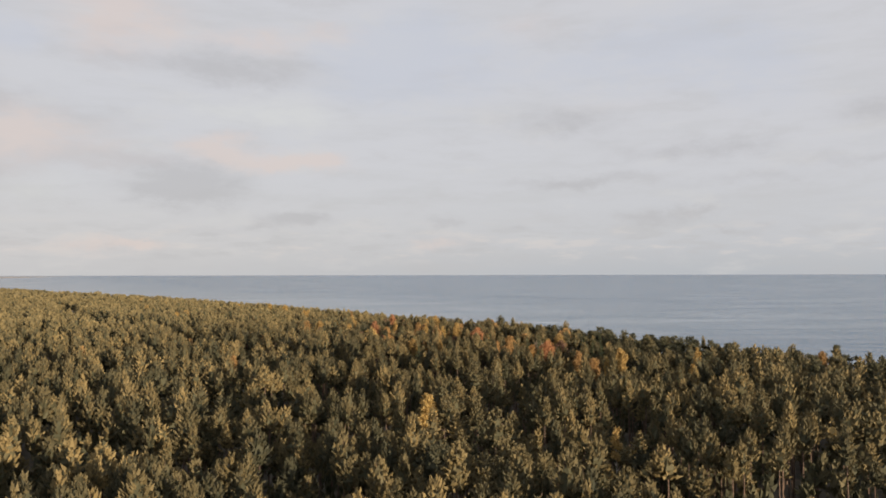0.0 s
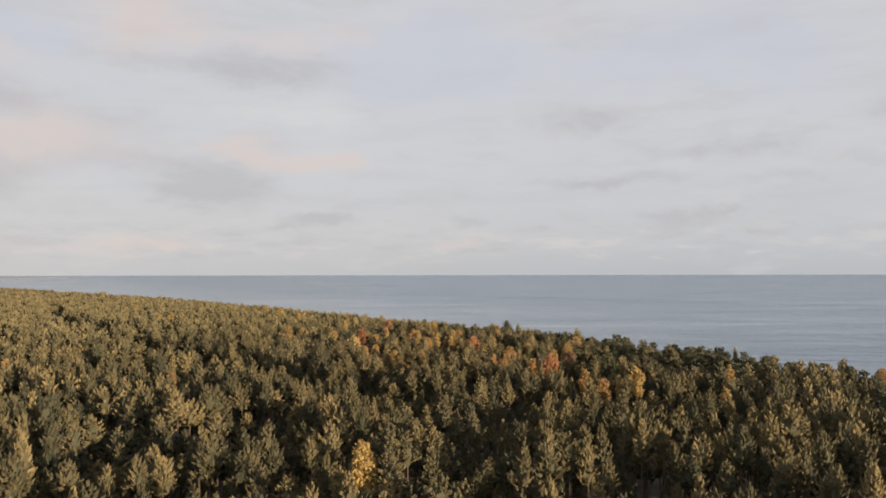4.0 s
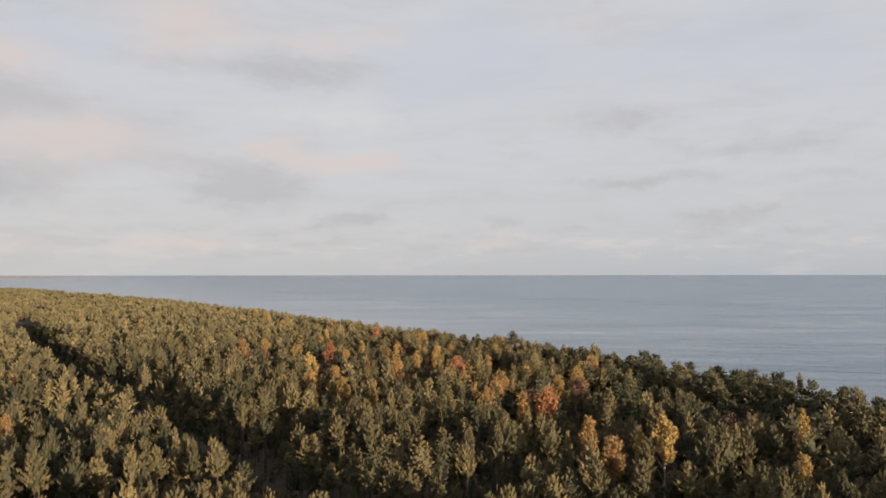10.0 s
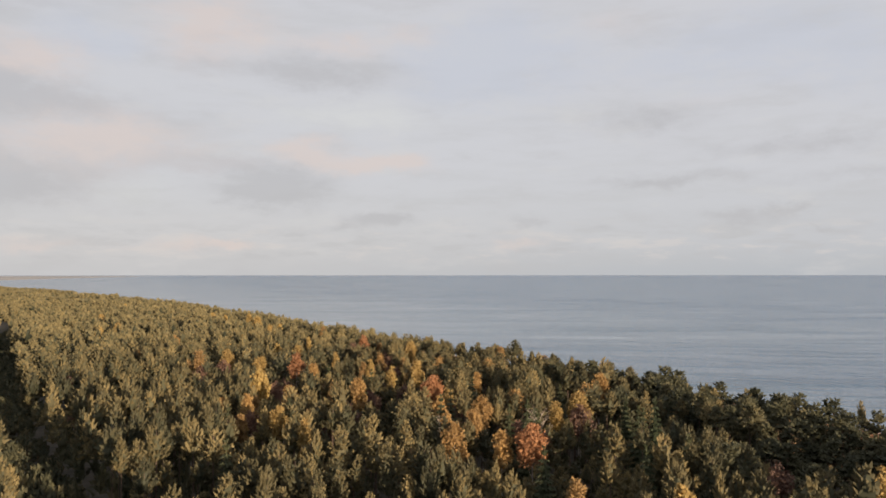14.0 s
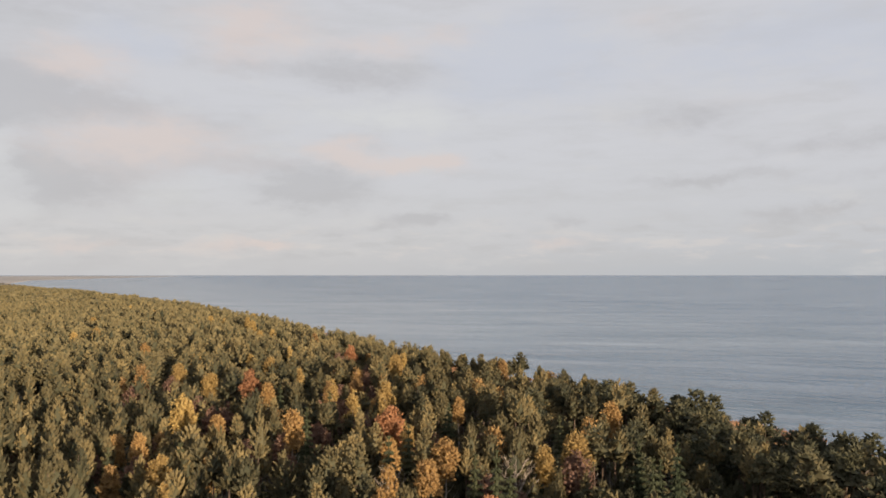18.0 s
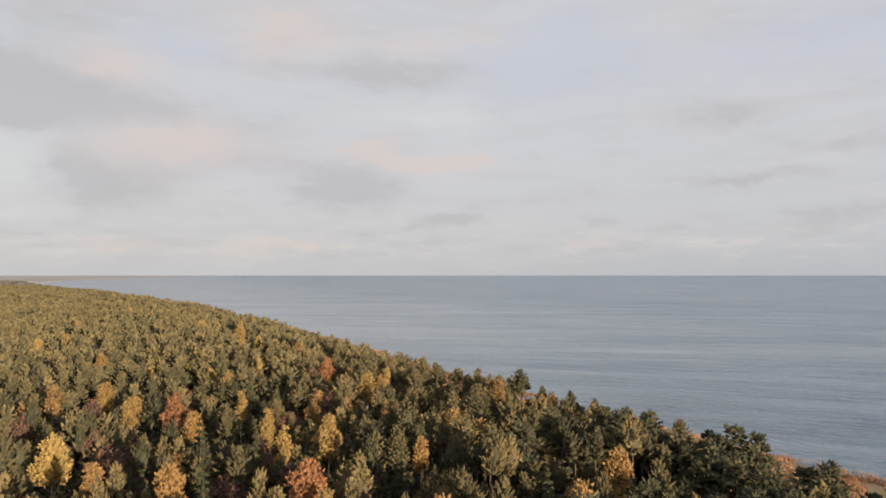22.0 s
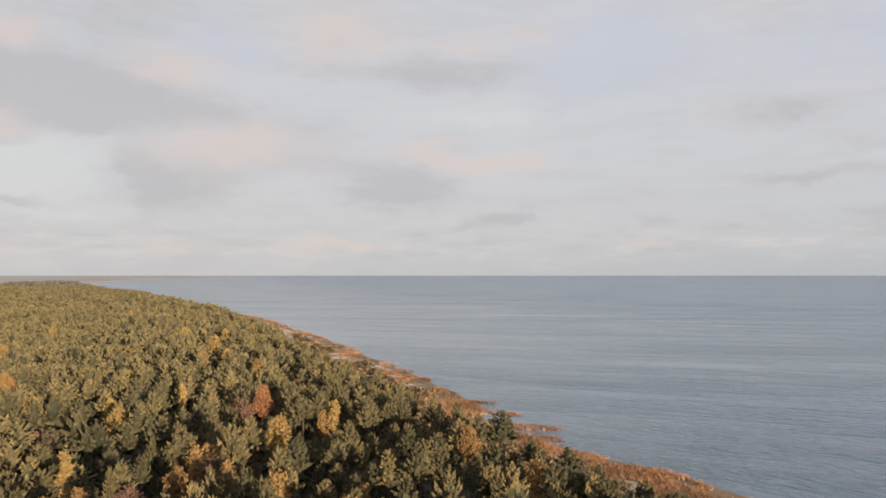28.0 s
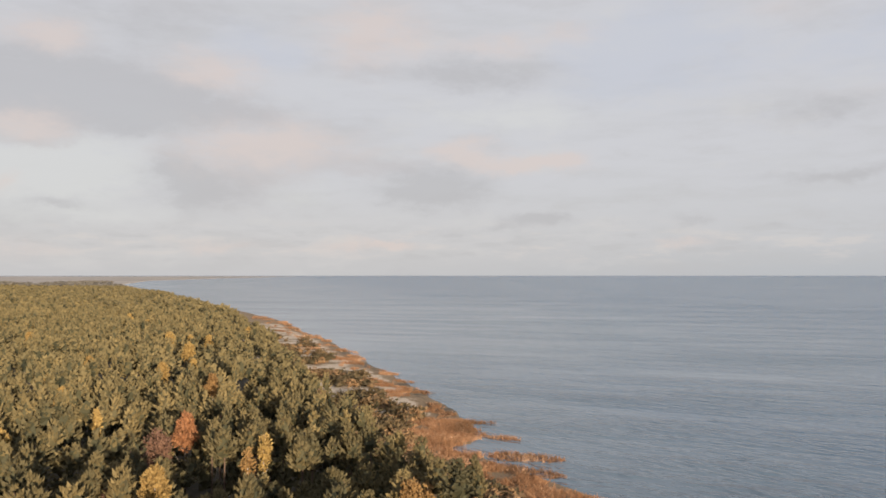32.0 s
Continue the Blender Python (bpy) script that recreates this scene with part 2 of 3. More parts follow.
def fbm(x, y, size, seed=0):
    """Smooth value noise over the plan, about -1 to 1."""
    x, y = np.asarray(x, float) / size, np.asarray(y, float) / size
    total, amp = 0.0, 1.0
    for o in range(3):
        xi, yi = np.floor(x).astype(np.int64), np.floor(y).astype(np.int64)
        fx, fy = x - xi, y - yi
        fx, fy = fx * fx * (3 - 2 * fx), fy * fy * (3 - 2 * fy)

        def h(i, j):
            v = (i * 374761393 + j * 668265263 + (seed + o) * 1442695041) & 0xFFFFFFFF
            v = ((v ^ (v >> 13)) * 1274126177) & 0xFFFFFFFF
            return ((v ^ (v >> 16)) & 0xFFFF) / 32767.5 - 1
        v = (h(xi, yi) * (1 - fx) + h(xi + 1, yi) * fx) * (1 - fy) + (h(xi, yi + 1) * (1 - fx) + h(xi + 1, yi + 1) * fx) * fy
        total = total + v * amp
        x, y, amp = x * 2.03 + 7.1, y * 2.03 + 3.7, amp * 0.5
    return total / 1.4


def land(x, y):
    """Height of the ground: a low shore that climbs a little inland."""
    d = (coast(y) - x) * 0.79
    z = np.interp(d, [-60, -12, 0, 6, 25, 80, 400], [-3, -0.9, 0.05, 0.35, 0.9, 1.7, 2.4])
    z = z - 1.6 * np.exp(-((x - 6) ** 2 + (y - 537) ** 2) / 14)      # a small pool behind the reeds
    return z + fbm(x, y, 30, 5) * np.clip(d / 60, 0.0, 1) * 0.5 + fbm(x, y, 9, 6) * 0.12 * (np.abs(d) < 60)


def far(x, y, z):
    """Draws what lies past NEARBY in towards BRIM and lifts it, so that it keeps its bearing and its depth under the horizon."""
    dx, dy = x - MID[0], y - MID[1]
    d = np.hypot(dx, dy) + 1e-9
    e = np.maximum(d - NEARBY, 0)
    r = np.where(d > NEARBY, NEARBY + e * (BRIM - NEARBY) / (e + BRIM - NEARBY), d)
    k = r / d
    return MID[0] + dx * k, MID[1] + dy * k, EYE + (z - EYE) * k


def to_mesh(name, verts, faces, mats, tint=None, which=None, smooth=False):
    """A mesh from arrays of corners and of equal-sided faces."""
    me = bpy.data.meshes.new(name)
    verts, faces = np.asarray(verts, np.float32), np.asarray(faces, np.int32)
    n, k = faces.shape
    me.vertices.add(len(verts)), me.loops.add(n * k), me.polygons.add(n)
    me.vertices.foreach_set("co", verts.ravel())
    me.loops.foreach_set("vertex_index", faces.ravel())
    me.polygons.foreach_set("loop_start", np.arange(0, n * k, k, dtype=np.int32))
    if which is not None:
        me.polygons.foreach_set("material_index", np.asarray(which, np.int32))
    me.polygons.foreach_set("use_smooth", np.full(n, smooth))
    me.update(calc_edges=True)
    if tint is not None:
        me.attributes.new("tint", "FLOAT", "POINT").data.foreach_set("value", np.asarray(tint, np.float32))
    for m in mats:
        me.materials.append(m)
    return me


def grid_faces(rows, cols):
    i = np.arange(rows * cols).reshape(rows, cols)
    return np.stack([i[:-1, :-1], i[:-1, 1:], i[1:, 1:], i[1:, :-1]], -1).reshape(-1, 4)


# ground: rows along the coast, columns inland from the waterline
gy = np.concatenate([np.linspace(-3000, 200, 60)[:-1], np.arange(200, 1000, 4.0), np.geomspace(1000, 36000, 110)])
gd = np.concatenate([[-60, -40, -25], np.arange(-15, 70, 2.0), np.geomspace(72, 30000, 70)])
GY, GD = np.meshgrid(gy, gd, indexing="ij")
GX = coast(GY) - GD
GZ = land(GX, GY)
gx2, gy2, gz2 = far(GX, GY, GZ)
m, q, b = material("forest_floor_and_sand")
pos = q.node("ShaderNodeNewGeometry").outputs["Position"]
sand_att = q.attribute("tint")
n1, n2 = q.noise(pos, 0.35, 5, 0.6), q.noise(pos, 2.5, 4, 0.6)
litter = q.mix(q.ramp(n1, 0.3, 0.7), (0.042, 0.037, 0.027, 1), (0.088, 0.072, 0.052, 1))
sandc = q.mix(q.ramp(n2, 0.3, 0.7), (0.40, 0.32, 0.24, 1), (0.58, 0.49, 0.39, 1))
grass = q.mix(q.ramp(n2, 0.3, 0.7), (0.15, 0.10, 0.055, 1), (0.27, 0.19, 0.11, 1))
wet = q.mix(q.ramp(q.math("ADD", sand_att, q.math("MULTIPLY", q.math("SUBTRACT", n1, 0.5), 0.7)), 0.25, 0.45), litter, grass)
col = q.mix(q.ramp(q.math("ADD", sand_att, q.math("MULTIPLY", q.math("SUBTRACT", n1, 0.5), 0.8)), 0.62, 0.78), wet, sandc)
farn = q.noise(q.mapping(pos, (0.004, 0.0012, 1), (0, 0, radians(-35))), 1.0, 4, 0.6)
# distant haze is mixed into these greyed, pale field colours
hazy_fields = q.mix(q.ramp(farn, 0.42, 0.56), (0.27, 0.25, 0.235, 1), (0.37, 0.335, 0.31, 1))
q.put(b.inputs["Base Color"], q.mix(q.ramp(sand_att, 1.1, 1.4), col, hazy_fields))
b.inputs["Roughness"].default_value = 0.95
bump = q.node("ShaderNodeBump")
bump.inputs["Strength"].default_value = 0.5
q.put(bump.inputs["Height"], n2), q.put(b.inputs["Normal"], bump.outputs[0])
GROUND = m
outside = GX - edge(GY)
sandy = np.clip(0.42 + outside / 60, 0, 0.55) * (outside > -8) * (GD > -20)
sandy = np.where((GY > 575) & (GY < 1000) & (outside > -10), np.clip(0.50 + (GD - 6) / 20, 0.42, 0.80) + 0.30 * fbm(GX, GY, 8, 3), sandy)
sandy = np.where((GY > 2150) & (GD > 25), 1.5, np.where((GY > 1500) & (GD < 25) & (GD > -5), 0.9, sandy))
sandy = np.where(np.hypot(GX - 52, GY - 469) < 5.5, 0.8, sandy)
tagged(new("ground", to_mesh("ground", np.stack([gx2, gy2, gz2], -1).reshape(-1, 3), grid_faces(len(gy), len(gd))[:, ::-1], [GROUND], sandy.ravel(), None, True)),
       "dark forest floor with a pale sandy shore", "ground", kind="structure")

# sea: rings about the middle of the flight, out to the horizon
m, q, b = material("sea_water")
pos = q.node("ShaderNodeNewGeometry").outputs["Position"]
sp = q.node("ShaderNodeSeparateXYZ")
q.put(sp.inputs[0], pos)
off = q.math("ADD", q.math("MULTIPLY", sp.outputs[0], 0.84), q.math("MULTIPLY", sp.outputs[1], 0.54))      # metres off the mean line of the shore, and 300
inner = q.math("MULTIPLY", q.ramp(sp.outputs[1], 440.0, 800.0), q.math("SUBTRACT", 1.0, q.ramp(off, 360.0, 900.0)))
lee = q.math("SUBTRACT", 1.0, q.math("MULTIPLY", inner, 0.72))      # calm water in the lee of the inner bay
w1 = q.noise(q.mapping(q.mapping(pos, turn=(0, 0, radians(22))), (0.045, 0.15, 1)), 1.0, 1, 0.4)
w2 = q.noise(q.mapping(q.mapping(pos, turn=(0, 0, radians(36))), (0.12, 0.42, 1)), 1.0, 2, 0.5)
w3 = q.noise(q.mapping(pos, (0.004, 0.018, 1), (0, 0, radians(-8))), 1.0, 3, 0.5)
w4 = q.noise(q.mapping(q.mapping(pos, turn=(0, 0, radians(-6))), (0.0016, 0.010, 1)), 1.0, 4, 0.55)
w5 = q.noise(q.mapping(q.mapping(pos, turn=(0, 0, radians(10))), (0.011, 0.050, 1)), 1.0, 4, 0.6)      # cat's-paws
deep = q.mix(q.ramp(w3, 0.35, 0.7), (0.056, 0.109, 0.176, 1), (0.073, 0.128, 0.198, 1))
shoreward = q.math("SUBTRACT", 1.0, q.ramp(off, 310.0, 430.0))      # paler towards the shore
q.put(b.inputs["Base Color"], q.mix(q.math("MULTIPLY", q.math("MAXIMUM", shoreward, q.math("MULTIPLY", inner, 0.8)), 0.75), deep, (0.135, 0.185, 0.230, 1)))
away = q.node("ShaderNodeVectorMath")
away.operation = "DISTANCE"
q.put(away.inputs[0], pos)
away.inputs[1].default_value = (MID[0], MID[1], 0)
open_sea = q.ramp(away.outputs["Value"], 500.0, 1900.0)      # further out the swell is shorter and the surface duller
q.put(b.inputs["Roughness"], q.math("ADD", q.math("ADD", 0.12, q.math("MULTIPLY", open_sea, 0.04)), q.math("MULTIPLY", q.ramp(w3, 0.2, 0.8), 0.08)))
b.inputs["IOR"].default_value = 1.33
bump = q.node("ShaderNodeBump")
bump.inputs["Strength"].default_value = 1.0
bump.inputs["Distance"].default_value = 1.0
gust = q.math("MULTIPLY", q.math("ADD", 0.30, q.math("ADD", q.math("MULTIPLY", q.ramp(w3, 0.34, 0.70), 0.45), q.math("MULTIPLY", q.ramp(w4, 0.52, 0.68), 0.7))), q.math("MULTIPLY", lee, q.math("ADD", 0.55, q.math("MULTIPLY", q.ramp(w5, 0.40, 0.66), 1.15))))
q.put(bump.inputs["Height"], q.math("MULTIPLY", q.math("ADD", q.math("MULTIPLY", w1, 1.3), q.math("MULTIPLY", w2, 1.6)), q.math("MULTIPLY", gust, q.math("SUBTRACT", 1.1, q.math("MULTIPLY", open_sea, 0.30)))))
q.put(b.inputs["Normal"], bump.outputs[0])
SEA = m
ring = np.concatenate([[1.0], np.linspace(60, 1200, 30), np.geomspace(1260, 400000, 60)])
ang = np.linspace(0, 2 * np.pi, 145)
RR, AA = np.meshgrid(ring, ang, indexing="ij")
sx, sy, sz = far(MID[0] + RR * np.cos(AA), MID[1] + RR * np.sin(AA), np.zeros_like(RR))
tagged(new("sea", to_mesh("sea", np.stack([sx, sy, sz], -1).reshape(-1, 3), grid_faces(len(ring), len(ang)), [SEA], None, None, True)),
       "grey-blue sea with low ripples out to the horizon", "sea", kind="structure")

# ---------------------------------------------------------------- plants
rng = np.random.default_rng(7)


def sprays(base, way, length, radius, sides=3):
    """Pointed sprays of foliage: an open ring at base and a tip along way."""
    n = len(base)
    way = way / np.linalg.norm(way, axis=1, keepdims=True)
    ref = np.where(np.abs(way[:, 2:3]) > 0.9, [[1.0, 0, 0]], [[0, 0, 1.0]])
    u = np.cross(way, ref)
    u /= np.linalg.norm(u, axis=1, keepdims=True)
    v = np.cross(way, u)
    t0 = rng.random(n) * 6.28
    ring_v = [base + (u * np.cos(t0 + k * 6.2832 / sides)[:, None] + v * np.sin(t0 + k * 6.2832 / sides)[:, None]) * np.asarray(radius).reshape(-1, 1) for k in range(sides)]
    V = np.stack(ring_v + [base + way * np.asarray(length).reshape(-1, 1)], 1).reshape(-1, 3)
    i = np.arange(n)[:, None] * (sides + 1)
    F = np.concatenate([np.concatenate([i + k, i + (k + 1) % sides, i + sides], 1) for k in range(sides)])
    return V, F


def blades(base, way, length, width, face):
    """Brushes of needles or leaf sprays: a pointed blade each, folded along its middle towards face."""
    n = len(base)
    way = way / np.linalg.norm(way, axis=1, keepdims=True)
    u = np.cross(way, face + rng.normal(0, 0.45, (n, 3)))
    u /= np.linalg.norm(u, axis=1, keepdims=True) + 1e-9
    v = np.cross(u, way)
    w, L = np.asarray(width).reshape(-1, 1), np.asarray(length).reshape(-1, 1)
    V = np.stack([base + u * w, base + v * w * 0.7 - way * L * 0.15, base - u * w, base + way * L], 1).reshape(-1, 3)
    i = np.arange(n)[:, None] * 4
    return V, np.concatenate([np.concatenate([i, i + 1, i + 3], 1), np.concatenate([i + 1, i + 2, i + 3], 1)])


def spindle(z0, z1, zmax, r, sides=6, wob=0.15):
    """A closed spindle about the trunk: the dense inside of a crown."""
    a = np.arange(sides) / sides * 6.2832
    k = r * (1 + rng.uniform(-wob, wob, sides))
    V = np.concatenate([[[0, 0, z0]], np.stack([k * np.cos(a), k * np.sin(a), np.full(sides, zmax)], 1), [[0, 0, z1]]])
    i = np.arange(sides) + 1
    j = np.roll(i, -1)
    F = np.concatenate([np.stack([j, i, np.zeros(sides, int)], 1), np.stack([i, j, np.full(sides, sides + 1)], 1)])
    return V, F


def lathe(rings, H, R, top, sides):
    """The dense inside of a crown: uneven rings about the trunk, given as shares of its height and radius, closed to a point."""
    a = np.arange(sides) / sides * 6.2832
    V = [np.stack([np.cos(a + 0.5 * k) * R * r * rng.uniform(0.8, 1.2, sides), np.sin(a + 0.5 * k) * R * r * rng.uniform(0.8, 1.2, sides), np.full(sides, H * z)], 1) for k, (z, r) in enumerate(rings)]
    i, F = np.arange(sides), []
    j = np.roll(i, -1)
    for k in range(len(rings) - 1):
        o = k * sides
        F += [np.stack([o + i, o + j, o + sides + j], 1), np.stack([o + i, o + sides + j, o + sides + i], 1)]
    o = (len(rings) - 1) * sides
    F.append(np.stack([o + i, o + j, np.full(sides, o + sides)], 1))
    return np.concatenate(V + [[[0, 0, H * top]]]), np.concatenate(F)


def tube(p, r, sides=5):
    """A tapered round limb along the points p with the radii r."""
    p = np.asarray(p, float)
    rows = []
    for i in range(len(p)):
        d = p[min(i + 1, len(p) - 1)] - p[max(i - 1, 0)]
        d /= np.linalg.norm(d)
        u = np.cross(d, [0.31, 0.95, 0.02] if abs(d[2]) > 0.5 else [0, 0, 1.0])
        u /= np.linalg.norm(u)
        v = np.cross(d, u)
        a = np.arange(sides) / sides * 6.2832
        rows.append(p[i] + r[i] * (np.cos(a)[:, None] * u + np.sin(a)[:, None] * v))
    V = np.concatenate(rows)
    F = []
    for i in range(len(p) - 1):
        for k in range(sides):
            a0, a1 = i * sides + k, i * sides + (k + 1) % sides
            F += [(a0, a1, a1 + sides), (a0, a1 + sides, a0 + sides)]
    return V, np.array(F)


def merge(pieces):
    V, F, W, o = [], [], [], 0
    for v, f, w in pieces:
        V.append(v), F.append(f + o), W.append(np.full(len(f), w))
        o += len(v)
    return np.concatenate(V), np.concatenate(F), np.concatenate(W)


def tufts(base, way, length, radius, sides=3):
    """Brushes of needles at a shoot's end: a blunt bud each, thickest towards its uneven tip."""
    n = len(base)
    way = way / np.linalg.norm(way, axis=1, keepdims=True)
    ref = np.where(np.abs(way[:, 2:3]) > 0.9, [[1.0, 0, 0]], [[0, 0, 1.0]])
    u = np.cross(way, ref)
    u /= np.linalg.norm(u, axis=1, keepdims=True)
    v = np.cross(way, u)
    t0 = rng.random(n) * 6.2832
    L, r = np.asarray(length).reshape(-1, 1), np.asarray(radius).reshape(-1, 1)
    rows = [base]
    for k in range(sides):
        a = t0 + k * 6.2832 / sides
        rows.append(base + way * L * rng.uniform(0.42, 0.85, (n, 1)) + (u * np.cos(a)[:, None] + v * np.sin(a)[:, None]) * r * rng.uniform(0.75, 1.25, (n, 1)))
    rows.append(base + way * L)
    V = np.stack(rows, 1).reshape(-1, 3)
    i = np.arange(n)[:, None] * (sides + 2)
    F = [np.concatenate([i, i + 1 + (k + 1) % sides, i + 1 + k], 1) for k in range(sides)]
    F += [np.concatenate([i + 1 + k, i + 1 + (k + 1) % sides, i + sides + 1], 1) for k in range(sides)]
    return V, np.concatenate(F)


def pine_crown(H, R, branches, per, fat, length, low=0.5, dome=0.8, sides=0):
    """A pine's crown: upswept branches in an uneven cone, each ending in a spray of needle brushes, round an inside
    coloured darker for shade.
    """
    n = branches
    u = (np.arange(n) + rng.uniform(0, 1, n)) / n
    u = u ** 0.86
    az = np.arange(n) * 2.39996 + rng.normal(0, 0.35, n)
    lobe, turn = rng.uniform(0.05, 0.28), rng.random() * 6.2832
    shape = (1 - u) ** dome * (0.74 + 0.26 * np.minimum(u / 0.3, 1))
    rad = R * shape * rng.uniform(0.72, 1.14, n) * (1 + lobe * np.cos(az - turn)) + 0.10
    rise = np.radians(np.clip(14 + 52 * u + rng.normal(0, 9, n), 2, 80))
    lean = rng.normal(0, 0.16, 2) * R
    out = np.stack([np.cos(az), np.sin(az), np.zeros(n)], 1)
    end = out * rad[:, None]
    end[:, 2] = H * low + H * (0.965 - low) * u + rng.normal(0, 0.12, n)
    end[:, :2] += lean * u[:, None]
    arm = out * np.cos(rise)[:, None] + np.array([0, 0, 1.0]) * np.sin(rise)[:, None]
    b = np.repeat(np.arange(n), per)
    f = np.tile(np.linspace(0, 1, per), n) + rng.uniform(-0.1, 0.1, n * per)
    side = np.stack([-out[:, 1], out[:, 0], np.zeros(n)], 1)
    fan = rng.uniform(-1, 1, n * per)
    spread = np.minimum(rad, 1.5)[b]
    at = end[b] - arm[b] * (f * spread * 0.75)[:, None] + side[b] * (fan * spread * (0.16 + 0.30 * f))[:, None] + [0, 0, 0.12] * rng.normal(0, 1, (n * per, 1))
    way = arm[b] * 0.8 + side[b] * (fan * 0.55)[:, None] + [0, 0, 0.48] + rng.normal(0, 0.14, (n * per, 3))
    sz = rng.uniform(0.7, 1.3, n * per) * (0.82 + 0.3 * (1 - u[b]))
    way /= np.linalg.norm(way, axis=1, keepdims=True)
    if sides:
        V, F = tufts(at - way * (length * sz * 0.5)[:, None], way, length * sz, fat * sz, sides)
    else:
        V, F = sprays(at - way * (length * sz * 0.5)[:, None], way, length * sz, fat * sz)
    # shade between the branches is put into the core's darker needles
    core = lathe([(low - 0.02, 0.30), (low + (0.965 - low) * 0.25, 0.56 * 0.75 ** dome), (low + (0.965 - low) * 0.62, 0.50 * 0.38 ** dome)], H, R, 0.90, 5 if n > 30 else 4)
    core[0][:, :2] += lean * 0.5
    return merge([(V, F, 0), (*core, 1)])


def old_pine_crown(H, R, pads, per, fat, length):
    """An old shore pine: a broad, broken crown of rounded pads of needles on stout limbs."""
    pieces = []
    az0 = rng.random() * 6.2832
    for k in range(pads):
        u = k / max(pads - 1, 1)
        a = az0 + k * 2.39996 + rng.normal(0, 0.3)
        d = R * 0.62 * (1 - u ** 2.2) * rng.uniform(0.7, 1.15)
        c = np.array([d * math.cos(a), d * math.sin(a), H * (0.60 + 0.28 * u) + rng.normal(0, 0.25)])
        pr = R * rng.uniform(0.46, 0.62) * (1 - 0.18 * u)
        q = rng.normal(0, 1, (per, 3))
        q[:, 2] = np.abs(q[:, 2]) * 1.1 - 0.25
        q /= np.linalg.norm(q, axis=1, keepdims=True)
        base = c + q * [pr, pr, pr * 0.72] * rng.uniform(0.6, 1.0, (per, 1))
        V, F = sprays(base, q + [0, 0, 0.45] + rng.normal(0, 0.2, (per, 3)), length * rng.uniform(0.7, 1.2, per), fat * rng.uniform(0.8, 1.25, per))
        pieces.append((V, F, 0))
        V, F = spindle(-pr * 0.35, pr * 0.45, 0.0, pr * 0.72, 5, 0.3)
        pieces += [(V + c, F, 1), (*tube([(0, 0, c[2] - d * 0.7 - 0.6), c * [0.6, 0.6, 1] - [0, 0, 0.35], c], [0.07, 0.05, 0.02], 3), 1)]
    return merge(pieces)


def pine_trunk(H, sides=5, bend=0.25):
    z = np.array([0, 0.3, 0.6, 0.92]) * H
    p = np.stack([np.array([0, .4, .7, .3]) * bend * rng.normal(), np.array([0, .3, -.2, .2]) * bend * rng.normal(), z], 1)
    return tube(p, [0.19, 0.15, 0.11, 0.03], sides)


def pine_snags(H):
    """Dead lower branches under a crown, one by one."""
    out = []
    for k in range(4):
        a, z = k * 1.7 + rng.random(), H * rng.uniform(0.42, 0.56)
        L = rng.uniform(0.9, 1.9)
        out.append(tube([(0, 0, z), (L * .6 * math.cos(a), L * .6 * math.sin(a), z + .1), (L * math.cos(a), L * math.sin(a), z + rng.uniform(-.2, .4))], [.035, .025, .008], 3))
    return out


def spruce_crown(n, H, R, spray, length):
    u = np.sort(rng.random(n) ** 1.4)
    u = np.round(u * 14) / 14 * 0.75 + u * 0.25
    rad = R * (1 - u) ** 0.95 + 0.05
    az = np.arange(n) * 2.39996
    rr = rad * rng.uniform(0.45, 0.9, n)
    base = np.stack([rr * np.cos(az), rr * np.sin(az), H * 0.12 + H * 0.86 * u], 1)
    out = np.stack([np.cos(az), np.sin(az), np.zeros(n)], 1)
    way = out + np.array([0, 0, -0.32]) + rng.normal(0, 0.12, (n, 3))
    way = np.where((u > 0.9)[:, None], way + np.array([0, 0, 1.5]), way)
    V, F = sprays(base, way, length * (0.5 + 0.7 * (1 - u)), spray * (0.55 + 0.6 * (1 - u)))
    top = sprays(np.array([[0, 0, H * 0.93]]), np.array([[0, 0, 1.0]]), [H * 0.09], [0.16])
    core = spindle(H * 0.1, H * 0.95, H * 0.2, R * 0.5)
    return merge([(V, F, 0), (*top, 0), (*core, 0)])[:2]


def broad_crown(n, H, R, leaf, tall=0.2, mid=0.78):
    """Leaf clumps in uneven billows on an egg-shaped crown, widest low down, with gaps."""
    m = 13
    h = np.linspace(-1, 1, m) + rng.normal(0, 0.12, m)
    a = np.arange(m) * 2.39996 + rng.normal(0, 0.4, m)
    wide = np.sqrt(np.clip(1 - ((h + 0.25) / 1.3) ** 2, 0.02, 1))
    d = R * 0.58 * wide * rng.uniform(0.6, 1.15, m)
    c = np.stack([d * np.cos(a), d * np.sin(a), H * mid + H * tall * 0.74 * h], 1)
    r = R * (0.30 + 0.26 * wide) * rng.uniform(0.8, 1.2, m)
    k = rng.choice(m, n, p=r ** 2 / (r ** 2).sum())
    q = rng.normal(0, 1, (n, 3))
    q[:, 2] += 0.25
    q /= np.linalg.norm(q, axis=1, keepdims=True)
    base = c[k] + q * (r[k] * rng.uniform(0.62, 1.08, n))[:, None] * [1, 1, 1.15]
    way = q * 0.9 + rng.normal(0, 0.45, (n, 3)) + [0, 0, 0.45]
    s = rng.uniform(0.6, 1.35, n)
    pieces = [(*blades(base, way, leaf * 1.9 * s, leaf * s, q + [0, 0, 0.3]), 0)]
